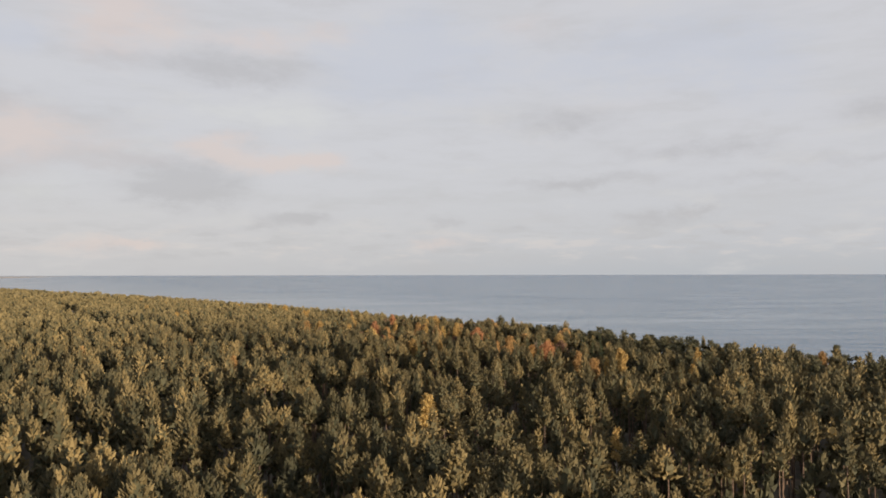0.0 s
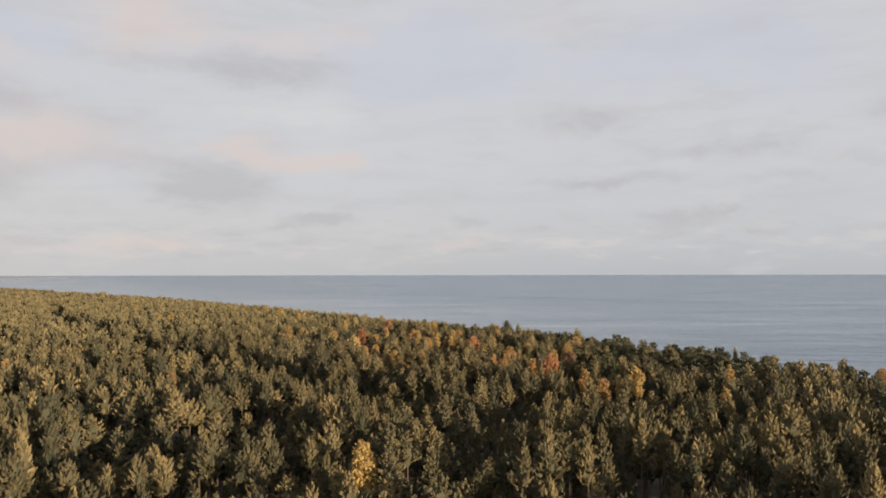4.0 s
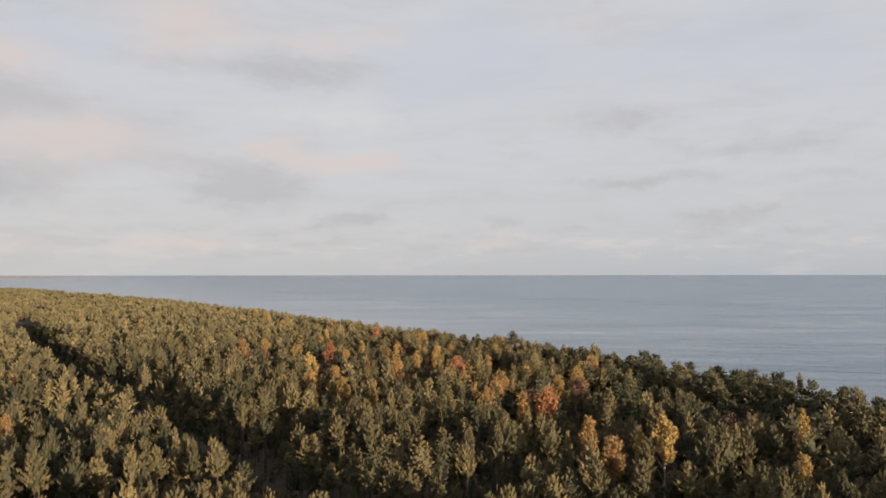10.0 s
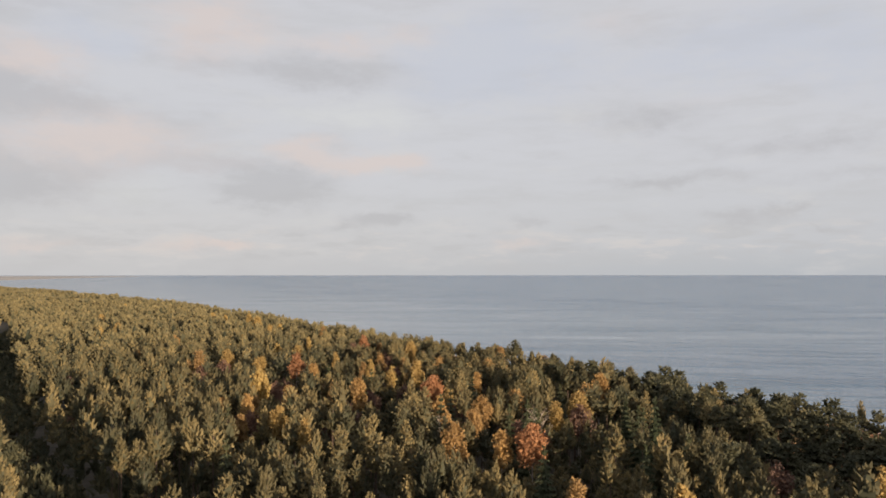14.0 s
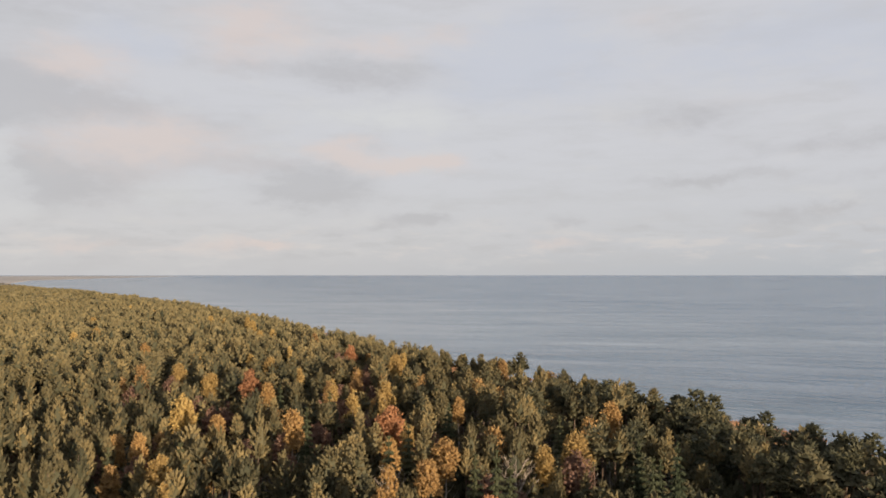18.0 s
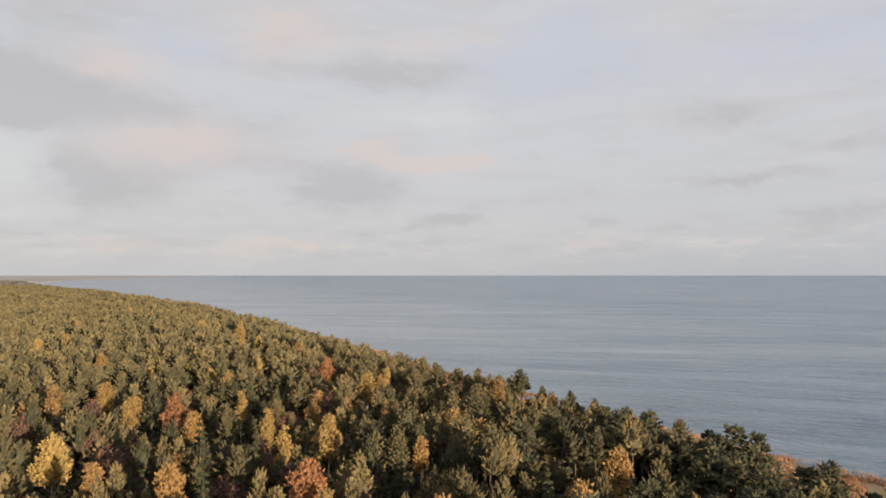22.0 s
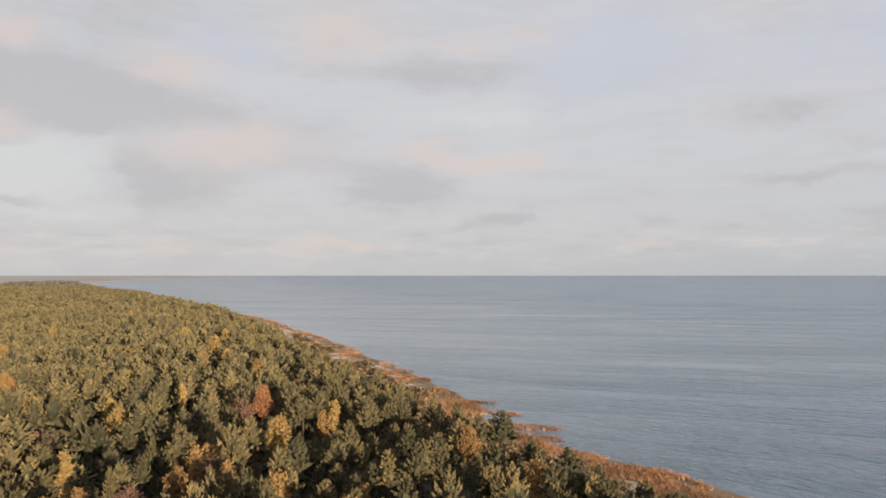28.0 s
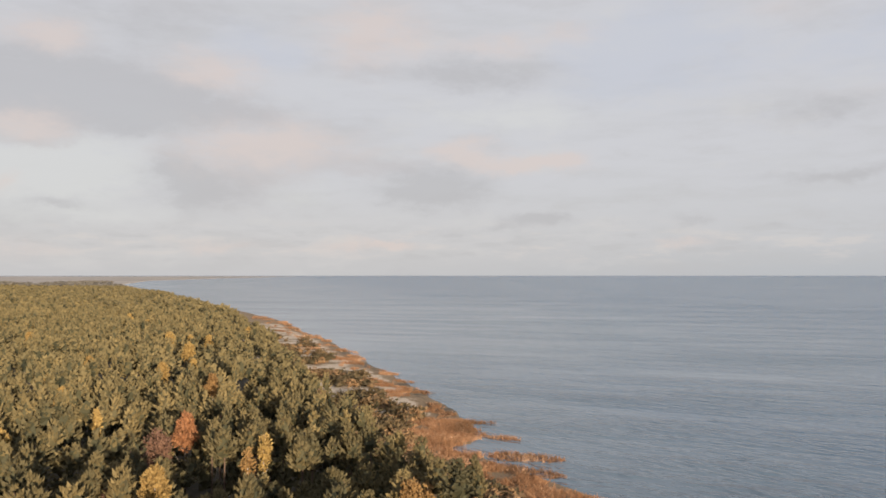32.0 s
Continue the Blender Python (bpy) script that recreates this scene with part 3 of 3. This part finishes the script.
    for i in range(m if n > 100 else 0):      # the dense inside of each billow
        V, F = spindle(-r[i] * 0.6, r[i] * 0.7, 0.0, r[i] * 0.45, 5, 0.3)
        pieces.append((V + c[i], F, 0))
    return merge(pieces)[:2]


def limbs(H, R, count=9, start=0.3, sides=4, twigs=0):
    """A tapered trunk with rising limbs; twigs adds two finer orders of branches."""
    out = [(*tube([(0, 0, 0), (.1, .05, H * .35), (0, .12, H * .65), (.05, 0, H * .95)], [.16, .12, .07, .015], 6), 0)]
    for k in range(count):
        f = k / count
        a, z = k * 2.39996 + rng.normal(0, .2), H * (start + 0.5 * f)
        L = R * (1.15 - 0.6 * f)
        p0 = np.array([0.05, 0.06, z])
        p2 = p0 + np.array([L * math.cos(a), L * math.sin(a), L * rng.uniform(0.9, 1.5)])
        p1 = (p0 + p2) / 2 - [0, 0, 0.12 * L]
        out.append((*tube([p0, p1, p2], [.06, .04, .012], sides), 0))
        for j in range(twigs):
            t = rng.uniform(0.3, 1)
            b0 = p0 * (1 - t) + p2 * t
            w = (p2 - p0) / np.linalg.norm(p2 - p0) * 0.6 + rng.normal(0, 0.35, 3) + [0, 0, 0.5]
            e = b0 + w * L * rng.uniform(0.3, 0.6)
            out.append((*tube([b0, (b0 + e) / 2 + rng.normal(0, .05, 3), e], [.022, .015, .006], 3), 0))
            for i in range(3):
                t2 = rng.uniform(0.3, 1)
                c0 = b0 * (1 - t2) + e * t2
                out.append((*tube([c0, c0 + (w * 0.5 + rng.normal(0, 0.3, 3)) * L * 0.35], [.013, .005], 3), 0))
    return merge(out)[:2]


def part(name, me, parent, label=""):
    ob = new(name, me)
    ob.parent = parent
    return tagged(ob, label)


# ---- where the trees stand
def to_line(x, y):
    """Distance from the line over which the flight goes, ahead of its start."""
    ax, ay, bx, by = 4.0, 105.0, 26.0, 440.0
    t = np.clip(((x - ax) * (bx - ax) + (y - ay) * (by - ay)) / ((bx - ax) ** 2 + (by - ay) ** 2), 0, 1)
    return np.hypot(x - ax - t * (bx - ax), y - ay - t * (by - ay))


YELLOW_AT = [(52, 240), (41, 321), (46, 324), (-4, 423), (-78, 451), (-48, 440), (-3, 155), (-11, 298), (-30, 343), (6, 365), (-45, 389), (-61, 404), (-60, 454), (-91, 504),
             (-172, 528), (-171, 544), (-93, 548), (-140, 562), (-93, 564), (-137, 568), (-115, 594), (-135, 638), (-233, 642), (-163, 650), (-158, 659), (-163, 719), (-260, 764), (-292, 789)]
SLIM_AT = [(29, 138), (71, 232), (49, 245), (-1, 279), (18, 328), (0, 360), (-23, 394), (-9, 460), (80, 258), (-52, 470), (-120, 530), (-8, 372)]
ORANGE_AT = [(-22, 312), (-2, 327), (26, 317), (-64, 250), (124, 268), (-121, 274), (31, 284), (23, 286), (-18, 297), (25, 306), (17, 318), (-22, 341), (53, 355), (22, 364),
             (-26, 379), (-12, 383), (26, 436), (-113, 481), (-59, 522), (43, 234), (41, 248), (-31, 321), (-10, 402)]
MAPLE_AT = [(-29, 466), (36, 282), (-32, 383), (14, 333)]
RUST_AT = [(72, 274), (-15, 317), (46, 320), (-11, 328), (29, 340), (-2, 342), (-10, 366), (-42, 374), (-5, 398), (-45, 417), (-52, 423), (-32, 462), (33, 309), (8, 322), (20, 334), (38, 308), (5, 350)]
THIN_AT = []
BARE_AT = [(19, 311), (37, 315), (-133, 537)]
for k in range(64):      # smaller ones scattered through the mixed part of the wood
    ex, ey = rng.normal(-12, 42), rng.normal(375, 60)
    if ex < edge(ey) - 9 and 285 < ey < 540:
        (RUST_AT, THIN_AT, RUST_AT, THIN_AT)[k % 4].append((round(ex, 1), round(ey, 1)))
coloured = YELLOW_AT + SLIM_AT + ORANGE_AT + MAPLE_AT + BARE_AT
HOLLOWS = [(56, 300, 15, 10), (86, 290, 18, 22), (74, 268, 10, 8), (2, 338, 9, 8), (4, 288, 9, 7), (-62, 234, 8, 6), (-44, 452, 8, 7), (-13, 446, 10, 8), (12, 400, 8, 7), (-30, 206, 8, 6), (30, 186, 9, 6), (-2, 240, 8, 6)]


def sunken(x, y):
    """How far the trees at a place lie in a dip of the canopy: wet hollows with low growth, 0 to 1."""
    v = np.clip((fbm(x, y, 14, 11) + 0.10) / -0.4, 0, 1) * np.interp(y, [380, 440], [0.9, 0.5])
    for hx, hy, ha, hb in HOLLOWS:
        v = np.maximum(v, np.clip(1.5 - 1.5 * (((x - hx) / ha) ** 2 + ((y - hy) / hb) ** 2), 0, 1))
    return v * np.clip((edge(y) - x - 12) / 16, 0, 1)


def leads(x, y):
    """Whether a tree stands in the upper canopy, or is overtopped by its neighbours."""
    return fbm(x, y, 9, 77) + rng.normal(0, 0.3, np.shape(x)) > -0.26


def wood(cell, x0, x1, y0, y1, gaps=0.09, room=2.3):
    """Jittered places for trees in the wood, leaving out the ride, the shore and the coloured trees."""
    X, Y = np.meshgrid(np.arange(x0, x1, cell), np.arange(y0, y1, cell), indexing="ij")
    X = X + (np.arange(X.shape[1]) % 2) * cell * 0.5
    X = (X + rng.uniform(-.38, .38, X.shape) * cell).ravel()
    Y = (Y + rng.uniform(-.38, .38, Y.shape) * cell).ravel()
    keep = X < edge(Y) + fbm(X, Y, 14, 8) * 3.5
    left = np.where(Y < 46, -150, np.minimum(-0.545 * Y, 61 - 1.02 * (Y - 333)) - 36)
    keep &= X > left
    ride = np.abs(X - np.interp(Y, BREAK_Y, BREAK_X)) * 0.8
    keep &= ~((ride < np.interp(Y, [165, 230], [3.0, 6.8])) & (Y > 60) & (Y < 745))
    keep &= ~((Y < 114 + fbm(X, Y, 12, 9) * 5) & (X > 26) & (Y > 66))
    keep &= rng.random(len(X)) > gaps + 0.26 * np.clip((Y - 330) / 90, 0, 1)
    X, Y = X[keep], Y[keep]
    ok = np.ones(len(X), bool)
    for px, py in coloured:
        ok &= np.hypot(X - px, Y - py) > room
    return X[ok], Y[ok]


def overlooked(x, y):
    """Whether a tree is kept low so that a coloured tree shows from the flight and catches the sun."""
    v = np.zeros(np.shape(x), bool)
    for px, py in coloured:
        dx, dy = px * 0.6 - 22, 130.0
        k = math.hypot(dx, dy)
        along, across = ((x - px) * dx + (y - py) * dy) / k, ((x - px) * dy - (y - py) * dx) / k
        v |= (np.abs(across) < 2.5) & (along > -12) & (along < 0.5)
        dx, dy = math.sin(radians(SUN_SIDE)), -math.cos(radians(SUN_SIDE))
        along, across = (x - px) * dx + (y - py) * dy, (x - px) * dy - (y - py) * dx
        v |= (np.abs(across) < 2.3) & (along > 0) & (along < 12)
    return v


def scatter(name, protos, X, Y, mats, label, category, tall=1.0, wide=1.0, patch=0.0):
    """One joined wood of trees, each turned, sized and tinted on its own."""
    n = len(X)
    pick, turn, tint = rng.integers(0, len(protos), n), rng.random(n) * 6.2832, rng.random(n)
    sz = np.where(leads(X, Y), rng.normal(1.02, 0.07, n).clip(0.86, 1.18), rng.normal(0.76, 0.09, n).clip(0.55, 0.92))
    sz = sz * (1 + 0.06 * fbm(X, Y, 35, 21)) * (1 - 0.50 * sunken(X, Y)) * tall
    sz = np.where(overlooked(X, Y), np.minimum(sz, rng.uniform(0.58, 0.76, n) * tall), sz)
    sz = np.where(edge(Y) - X < 24, np.minimum(sz, rng.uniform(0.90, 1.0, n) * tall), sz)      # a wind-cut rim along the shore
    sw = rng.uniform(0.78, 1.2, n) * wide * (0.8 + 0.2 * sz / tall) * (1 + 0.14 * fbm(X, Y, 40, 22) + 0.30 * np.clip((Y - 330) / 90, 0, 1))
    if patch:
        tint = np.clip(0.5 + 0.55 * fbm(X, Y, patch, 61) + rng.normal(0, 0.1, n), 0.02, 0.98)
    Z = np.maximum(land(X, Y), -0.15) - 0.05
    Vs, Fs, Ts, Ws, o = [], [], [], [], 0
    for k, (V, F, W) in enumerate(protos):
        i = np.flatnonzero(pick == k)
        c, s = np.cos(turn[i])[:, None], np.sin(turn[i])[:, None]
        vx = (V[:, 0] * c - V[:, 1] * s) * sw[i, None] + X[i, None]
        vy = (V[:, 0] * s + V[:, 1] * c) * sw[i, None] + Y[i, None]
        vz = V[:, 2] * sz[i, None] + Z[i, None]
        P = np.stack([vx, vy, vz], -1).reshape(-1, 3)
        Vs.append(P)
        Fs.append((F[None] + (np.arange(len(i)) * len(V))[:, None, None]).reshape(-1, 3) + o)
        Ws.append(np.tile(W, len(i))), Ts.append(np.repeat(tint[i], len(V)))
        o += len(P)
    V = np.concatenate(Vs)
    V = np.stack(far(V[:, 0], V[:, 1], V[:, 2]), -1)
    return tagged(new(name, to_mesh(name, V, np.concatenate(Fs), mats, np.concatenate(Ts), np.concatenate(Ws))), label, category, kind="stuff")


def with_trunk(crown, h, idx=2):
    tv, tf = pine_trunk(h, 4)
    V, F, W = crown
    return np.concatenate([V, tv]), np.concatenate([F, tf + len(V)]), np.concatenate([W, np.full(len(tf), idx)])


def proto_pines(count, shape, trunk=True, H=16.6, wide=(1.70, 2.42), low=(0.645, 0.715), dome=(0.48, 0.78)):
    """Alike pines that differ in build; shape is branches, brushes on a branch, and a brush's half width and length."""
    out = []
    for k in range(count):
        h = H * rng.uniform(0.95, 1.05)
        crown = pine_crown(h, rng.uniform(*wide), *shape, rng.uniform(*low), rng.uniform(*dome))
        out.append(with_trunk(crown, h) if trunk else crown)
    return out


PX, PY = wood(4.0, -640, 320, 45, 900)
PD = to_line(PX, PY)
HERO = (PD < 8.6) & (PY > 104) & (PY < 442)
hero_x, hero_y = PX[HERO][:300], PY[HERO][:300]
rest = ~HERO
rest[np.flatnonzero(HERO)[300:]] = True
seen = PY > 74
# old shore pines; mixed further inland, their darker needles stand in for shade
shore_side = rest & (edge(PY) - PX < 16 + 60 * rng.random(len(PX)) ** 1.6) & (PY < 400) & ((PD > 30) | (PY > 230)) & (rng.random(len(PX)) < 0.88)
rest &= ~shore_side
z0 = rest & (PD < np.where(PX > 10, 60, 52)) & seen
z1 = rest & ~z0 & (PD < 150)
z2 = rest & ~z0 & ~z1 & (PY < 900)
scatter("pine_wood", proto_pines(18, (36, 5, 0.225, 0.66)), PX[z0], PY[z0], [NEEDLE, OLD_SHADE_NEEDLE, BARK], "dense pine wood with brushy olive-green crowns", "forest")
scatter("pine_wood", proto_pines(12, (20, 3, 0.31, 0.82), False), PX[z1], PY[z1], [NEEDLE, OLD_SHADE_NEEDLE, BARK], "dense pine wood further from the flight", "forest")
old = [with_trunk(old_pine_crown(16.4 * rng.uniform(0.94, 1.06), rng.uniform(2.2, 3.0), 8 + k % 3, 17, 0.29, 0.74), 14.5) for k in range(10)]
scatter("pine_wood", old, PX[shore_side], PY[shore_side], [OLD_SHADE_NEEDLE, OLD_SHADE_NEEDLE, BARK], "broad dark-crowned old pines along the shore", "forest")
scatter("pine_wood", proto_pines(10, (15, 1, 0.56, 1.25), False), PX[z2], PY[z2], [NEEDLE, OLD_SHADE_NEEDLE, BARK], "pine wood in the middle distance", "forest")
# understorey: its darker needles paint the shade in the canopy's gaps
UX, UY = wood(4.7, -340, 130, 70, 640, 0.15, 0.8)
near = (to_line(UX, UY) < 66) | ((np.abs(UX - np.interp(UY, BREAK_Y, BREAK_X)) * 0.8 < 30) & (UY > 150))
scatter("pine_understorey", proto_pines(8, (24, 1, 0.42, 1.1), False, 9.6, (1.5, 2.0), (0.40, 0.50)), UX[near], UY[near], [OLD_SHADE_NEEDLE, OLD_SHADE_NEEDLE, BARK], "young pines under the tall ones, with needles darkened for shade", "forest")
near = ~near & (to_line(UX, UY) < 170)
scatter("pine_understorey", proto_pines(6, (9, 1, 0.8, 1.5), False, 9.6, (1.5, 2.0), (0.40, 0.50)), UX[near], UY[near], [OLD_SHADE_NEEDLE, OLD_SHADE_NEEDLE, BARK], "young pines deeper in the wood, with needles darkened for shade", "forest")
BX, BY = wood(6.2, -140, 260, -90, 46)
scatter("pine_wood", proto_pines(8, (9, 1, 0.9, 2.2), False), BX, BY, [NEEDLE, OLD_SHADE_NEEDLE, BARK], "pine wood behind the start of the flight", "forest")
FX, FY = wood(7.6, -1900, 100, 900, 2100)
scatter("pine_wood", proto_pines(6, (6, 1, 1.0, 2.3), False), FX, FY, [NEEDLE, OLD_SHADE_NEEDLE, BARK], "distant pine wood along the coast", "forest", 1.0, 1.75)
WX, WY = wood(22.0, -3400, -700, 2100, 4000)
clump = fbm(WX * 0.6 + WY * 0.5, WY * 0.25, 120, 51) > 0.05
scatter("pine_wood", proto_pines(5, (4, 1, 0.9, 2.6), False), WX[clump], WY[clump], [HAZED_WOOD, HAZED_WOOD, BARK], "far woods towards the bay", "forest", 0.95, 6.0)


# ---- single pines under the flight
kinds = []
for k in range(10):
    h, r = 16.6 * rng.uniform(0.95, 1.06), rng.uniform(1.70, 2.42)
    top = bpy.data.objects.new("pine_tree", None)
    scene.collection.objects.link(top)
    tagged(top, "tall pine tree with a brushy olive-green crown", "tree", "pines under the flight")
    trunk = part("trunk", to_mesh("pine_trunk", *pine_trunk(h, 7), [BARK], smooth=True), top, "orange-brown bark")
    for snag in pine_snags(h):
        part("dead_branch", to_mesh("pine_snag", *snag, [DEAD]), trunk, "bare grey dead branch")
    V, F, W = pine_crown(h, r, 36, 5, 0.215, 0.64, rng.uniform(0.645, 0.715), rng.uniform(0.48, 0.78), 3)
    crown = part("crown", to_mesh("pine_crown", V, F, [NEEDLE, OLD_SHADE_NEEDLE, BARK], None, W), top)
    V, F = tufts(np.array([[0, 0, h * 0.93], [0.12, 0.05, h * 0.92], [-0.08, 0.12, h * 0.92]]), np.array([[0, 0, 1.0], [0.5, 0.2, 1], [-0.3, 0.5, 1]]), [0.85, 0.6, 0.55], [0.14, 0.12, 0.12], 4)
    part("leading_shoot", to_mesh("pine_leader", V, F, [NEEDLE]), crown)
    kinds.append(top)
HZ = land(hero_x, hero_y)
for i, (x, y, z) in enumerate(zip(hero_x, hero_y, HZ)):
    at = pose(x, y, z - 0.05, rng.normal(0, 1.6), rng.normal(0, 1.6), rng.random() * 360)
    s = float((np.clip(rng.normal(1.02, 0.07), 0.86, 1.16) if leads(x, y) else rng.uniform(0.62, 0.88)) * (1 - 0.50 * sunken(x, y)))
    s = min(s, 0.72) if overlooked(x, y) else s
    if i < len(kinds):
        ob = kinds[i]
        ob.matrix_basis = at
    else:
        ob = copy_thing(kinds[i % len(kinds)], at)
    w = s * (1 + 0.25 * min(max((y - 330) / 90, 0), 1))
    ob.scale = (w * rng.uniform(0.88, 1.12), w * rng.uniform(0.88, 1.12), s)


# ---- autumn trees
def broadleaf(name, leaves, bark, label, H, R, n, leaf, tall, mid):
    top = bpy.data.objects.new(name, None)
    scene.collection.objects.link(top)
    tagged(top, label, "tree", "autumn trees in the pine wood")
    part("trunk", to_mesh("limbs", *limbs(H, R * 0.9), [bark], smooth=True), top, "pale trunk with rising limbs")
    part("crown", to_mesh("leaf_crown", *broad_crown(n, H, R, leaf, tall, mid), [leaves]), top)
    return top


def plant(kinds, places, low=0.88, high=1.1):
    for i, (x, y) in enumerate(places):
        at = pose(x, y, float(land(x, y)) - 0.05, 0, 0, rng.random() * 360)
        if i < len(kinds):
            ob = kinds[i]
            ob.matrix_basis = at
        else:
            ob = copy_thing(kinds[i % len(kinds)], at)
        s = rng.uniform(low, high)
        ob.scale = (s, s, s * rng.uniform(0.95, 1.06))


plant([broadleaf("birch_tree", YELLOW, BIRCH, "spreading birch with golden-yellow autumn leaves", 17.0 + 0.6 * (k % 2), 1.75 + 0.3 * (k % 3), 1300, 0.21, 0.20, 0.78) for k in range(6)], YELLOW_AT)
plant([broadleaf("birch_tree", YELLOW, BIRCH, "slender young birch with a narrow yellow crown", 16.2, 1.0 + 0.2 * k, 600, 0.19, 0.21, 0.78) for k in range(3)], SLIM_AT)
plant([broadleaf("aspen_tree", ORANGE, BIRCH, "aspen with thinning orange autumn leaves", 16.6 + 0.6 * (k % 2), 1.5 + 0.3 * (k % 3), 1200, 0.20, 0.19, 0.78) for k in range(5)], ORANGE_AT)
plant([broadleaf("aspen_tree", ORANGE, BIRCH, "small half-bare aspen with dull orange-brown leaves", 14.6 + k, 1.2 + 0.25 * k, 420, 0.19, 0.20, 0.78) for k in range(3)], THIN_AT)
plant([broadleaf("maple_tree", RED, TWIG, "maple with rust-red autumn leaves among the pines", 17.0, 2.0 + 0.3 * k, 1400, 0.20, 0.19, 0.78) for k in range(2)], MAPLE_AT, 1.04, 1.14)
plant([broadleaf("rowan_tree", RUST, TWIG, "low rowan with dull red-brown leaves under the pines", 12.0 + k, 2.1 + 0.3 * k, 1000, 0.19, 0.24, 0.72) for k in range(3)], RUST_AT)
bare = []
for k in range(3):
    top = bpy.data.objects.new("bare_tree", None)
    scene.collection.objects.link(top)
    tagged(top, "leafless grey tree with fine rising twigs", "tree", "bare trees in the pine wood")
    part("trunk", to_mesh("bare_limbs", *limbs(14.5, 2.6, 14, 0.3, 4, 0), [TWIG], smooth=True), top)
    part("twigs", to_mesh("bare_twigs", *limbs(14.4, 2.7, 14, 0.32, 3, 7), [TWIG]), top)
    bare.append(top)
plant(bare, BARE_AT)

spruces = []
for k in range(4):
    top = bpy.data.objects.new("spruce_tree", None)
    scene.collection.objects.link(top)
    tagged(top, "narrow dark-green spruce with layered branches", "tree", "spruces in the pine wood")
    H = 15.5 + 0.6 * k
    part("trunk", to_mesh("spruce_trunk", *pine_trunk(H, 6, 0.05), [BARK]), top)
    part("crown", to_mesh("spruce_crown", *spruce_crown(360, H, 2.0 + 0.12 * k, 0.30, 1.15), [SPRUCE]), top)
    spruces.append(top)
spots = [(rng.uniform(-25, 62), rng.uniform(262, 372)) for k in range(26)]
plant(spruces, [s for s in spots if s[0] < edge(s[1]) - 16])

# ---- shore: bushes and reeds
bx, by = rng.uniform(-230, 190, 125000), rng.uniform(250, 850, 125000)
out_d = bx - edge(by)
shore_d = (coast(by) - bx) * 0.79
belt = (out_d > -5) & (shore_d > np.interp(by, [385, 480, 540, 600], [24, 22, 15, 15]) + 7 * fbm(bx, by, 12, 31)) & (fbm(bx, by, 9, 32) > -0.45)
belt &= (by < 560) | ((fbm(bx, by, 11, 33) > 0.22) & (rng.random(len(bx)) < 0.6))
belt &= rng.random(len(bx)) < 0.62
bx, by = bx[belt], by[belt]
protos = []
for k in range(6):
    V, F = broad_crown(18, 3.6, 1.9, 0.5, 0.42, 0.45)
    C = spindle(0.0, 2.5, 0.9, 1.3)
    protos.append(merge([(V, F, 0), (*C, 0)]))
scatter("shore_bushes", protos, bx, by, [BUSH], "low olive-brown bushes between the pines and the reeds", "bushes", patch=9.0)


# low growth along the ride; the saplings' dark needles carry its shadow
hx, hy = rng.uniform(-7, 7, 900), rng.uniform(150, 680, 900)
hx = hx + np.interp(hy, BREAK_Y, BREAK_X)
scatter("heather", protos, hx, hy, [BUSH], "dark heather and brambles along the forest ride", "bushes", 0.42, 0.6)
hx, hy = rng.uniform(-9.5, 9.5, 2800), rng.uniform(120, 700, 2800)
hx = hx + np.interp(hy, BREAK_Y, BREAK_X)
scatter("pine_saplings", proto_pines(6, (8, 1, 0.42, 1.1), False, 3.4, (1.1, 1.6), (0.25, 0.4)), hx, hy, [OLD_SHADE_NEEDLE, OLD_SHADE_NEEDLE], "low pine saplings growing up in the forest ride, needles darkened for its shade", "saplings")

ISLES = [(22, 532, 10.5, 4.5, -0.1), (12, 554, 5.5, 2.0, -0.2), (27, 518, 7, 3, -0.4), (-12, 572, 15, 2.6, 0.22), (-66, 646, 17, 4.0, -0.42), (-118, 733, 15, 6, -0.4)]
rx, ry = rng.uniform(-420, 190, 1000000), rng.uniform(280, 1120, 1000000)
inland = (coast(ry) - rx) * 0.79
wavy = fbm(rx, ry, 18, 41)
bed = (inland > -5 * wavy - 1) & (inland < np.interp(ry, [385, 480, 540, 575, 600], [30, 28, 22, 21, 17]) + 8 * wavy) & (rx > edge(ry) + 6)
bed &= fbm(rx, ry, 7, 42) > np.where((ry > 570) & (inland > 4), 0.28, np.where(ry > 570, 0.06, -0.30))
bed &= (np.hypot(rx - 52, ry - 469) > 5)
for ix, iy, ia, ib, it in ISLES:
    c, s = math.cos(it), math.sin(it)
    u, v = (rx - ix) * c + (ry - iy) * s, -(rx - ix) * s + (ry - iy) * c
    bed |= (u / ia) ** 2 + (v / ib) ** 2 < 1 + 0.5 * fbm(rx, ry, 6, 46)
bed &= np.hypot(rx - 6, ry - 537) > 4.2
bed &= (ry < 700) | (rng.random(len(rx)) < 0.5)
rx, ry = rx[bed], ry[bed]
protos = []
for k in range(6):
    n = 4
    base = np.stack([rng.normal(0, 0.25, n), rng.normal(0, 0.25, n), np.zeros(n)], 1)
    way = np.stack([rng.normal(0.18, 0.22, n), rng.normal(0.05, 0.22, n), np.ones(n)], 1)
    V, F = sprays(base, way, rng.uniform(1.0, 1.9, n), rng.uniform(0.05, 0.10, n))
    keep = F[np.arange(len(F)) < 2 * n]
    protos.append((V, keep, np.zeros(len(keep), int)))
scatter("reed_bed", protos, rx, ry, [REED], "rust-brown dry reeds in beds along the waterline", "reeds", 0.74, 1.25, patch=11.0)
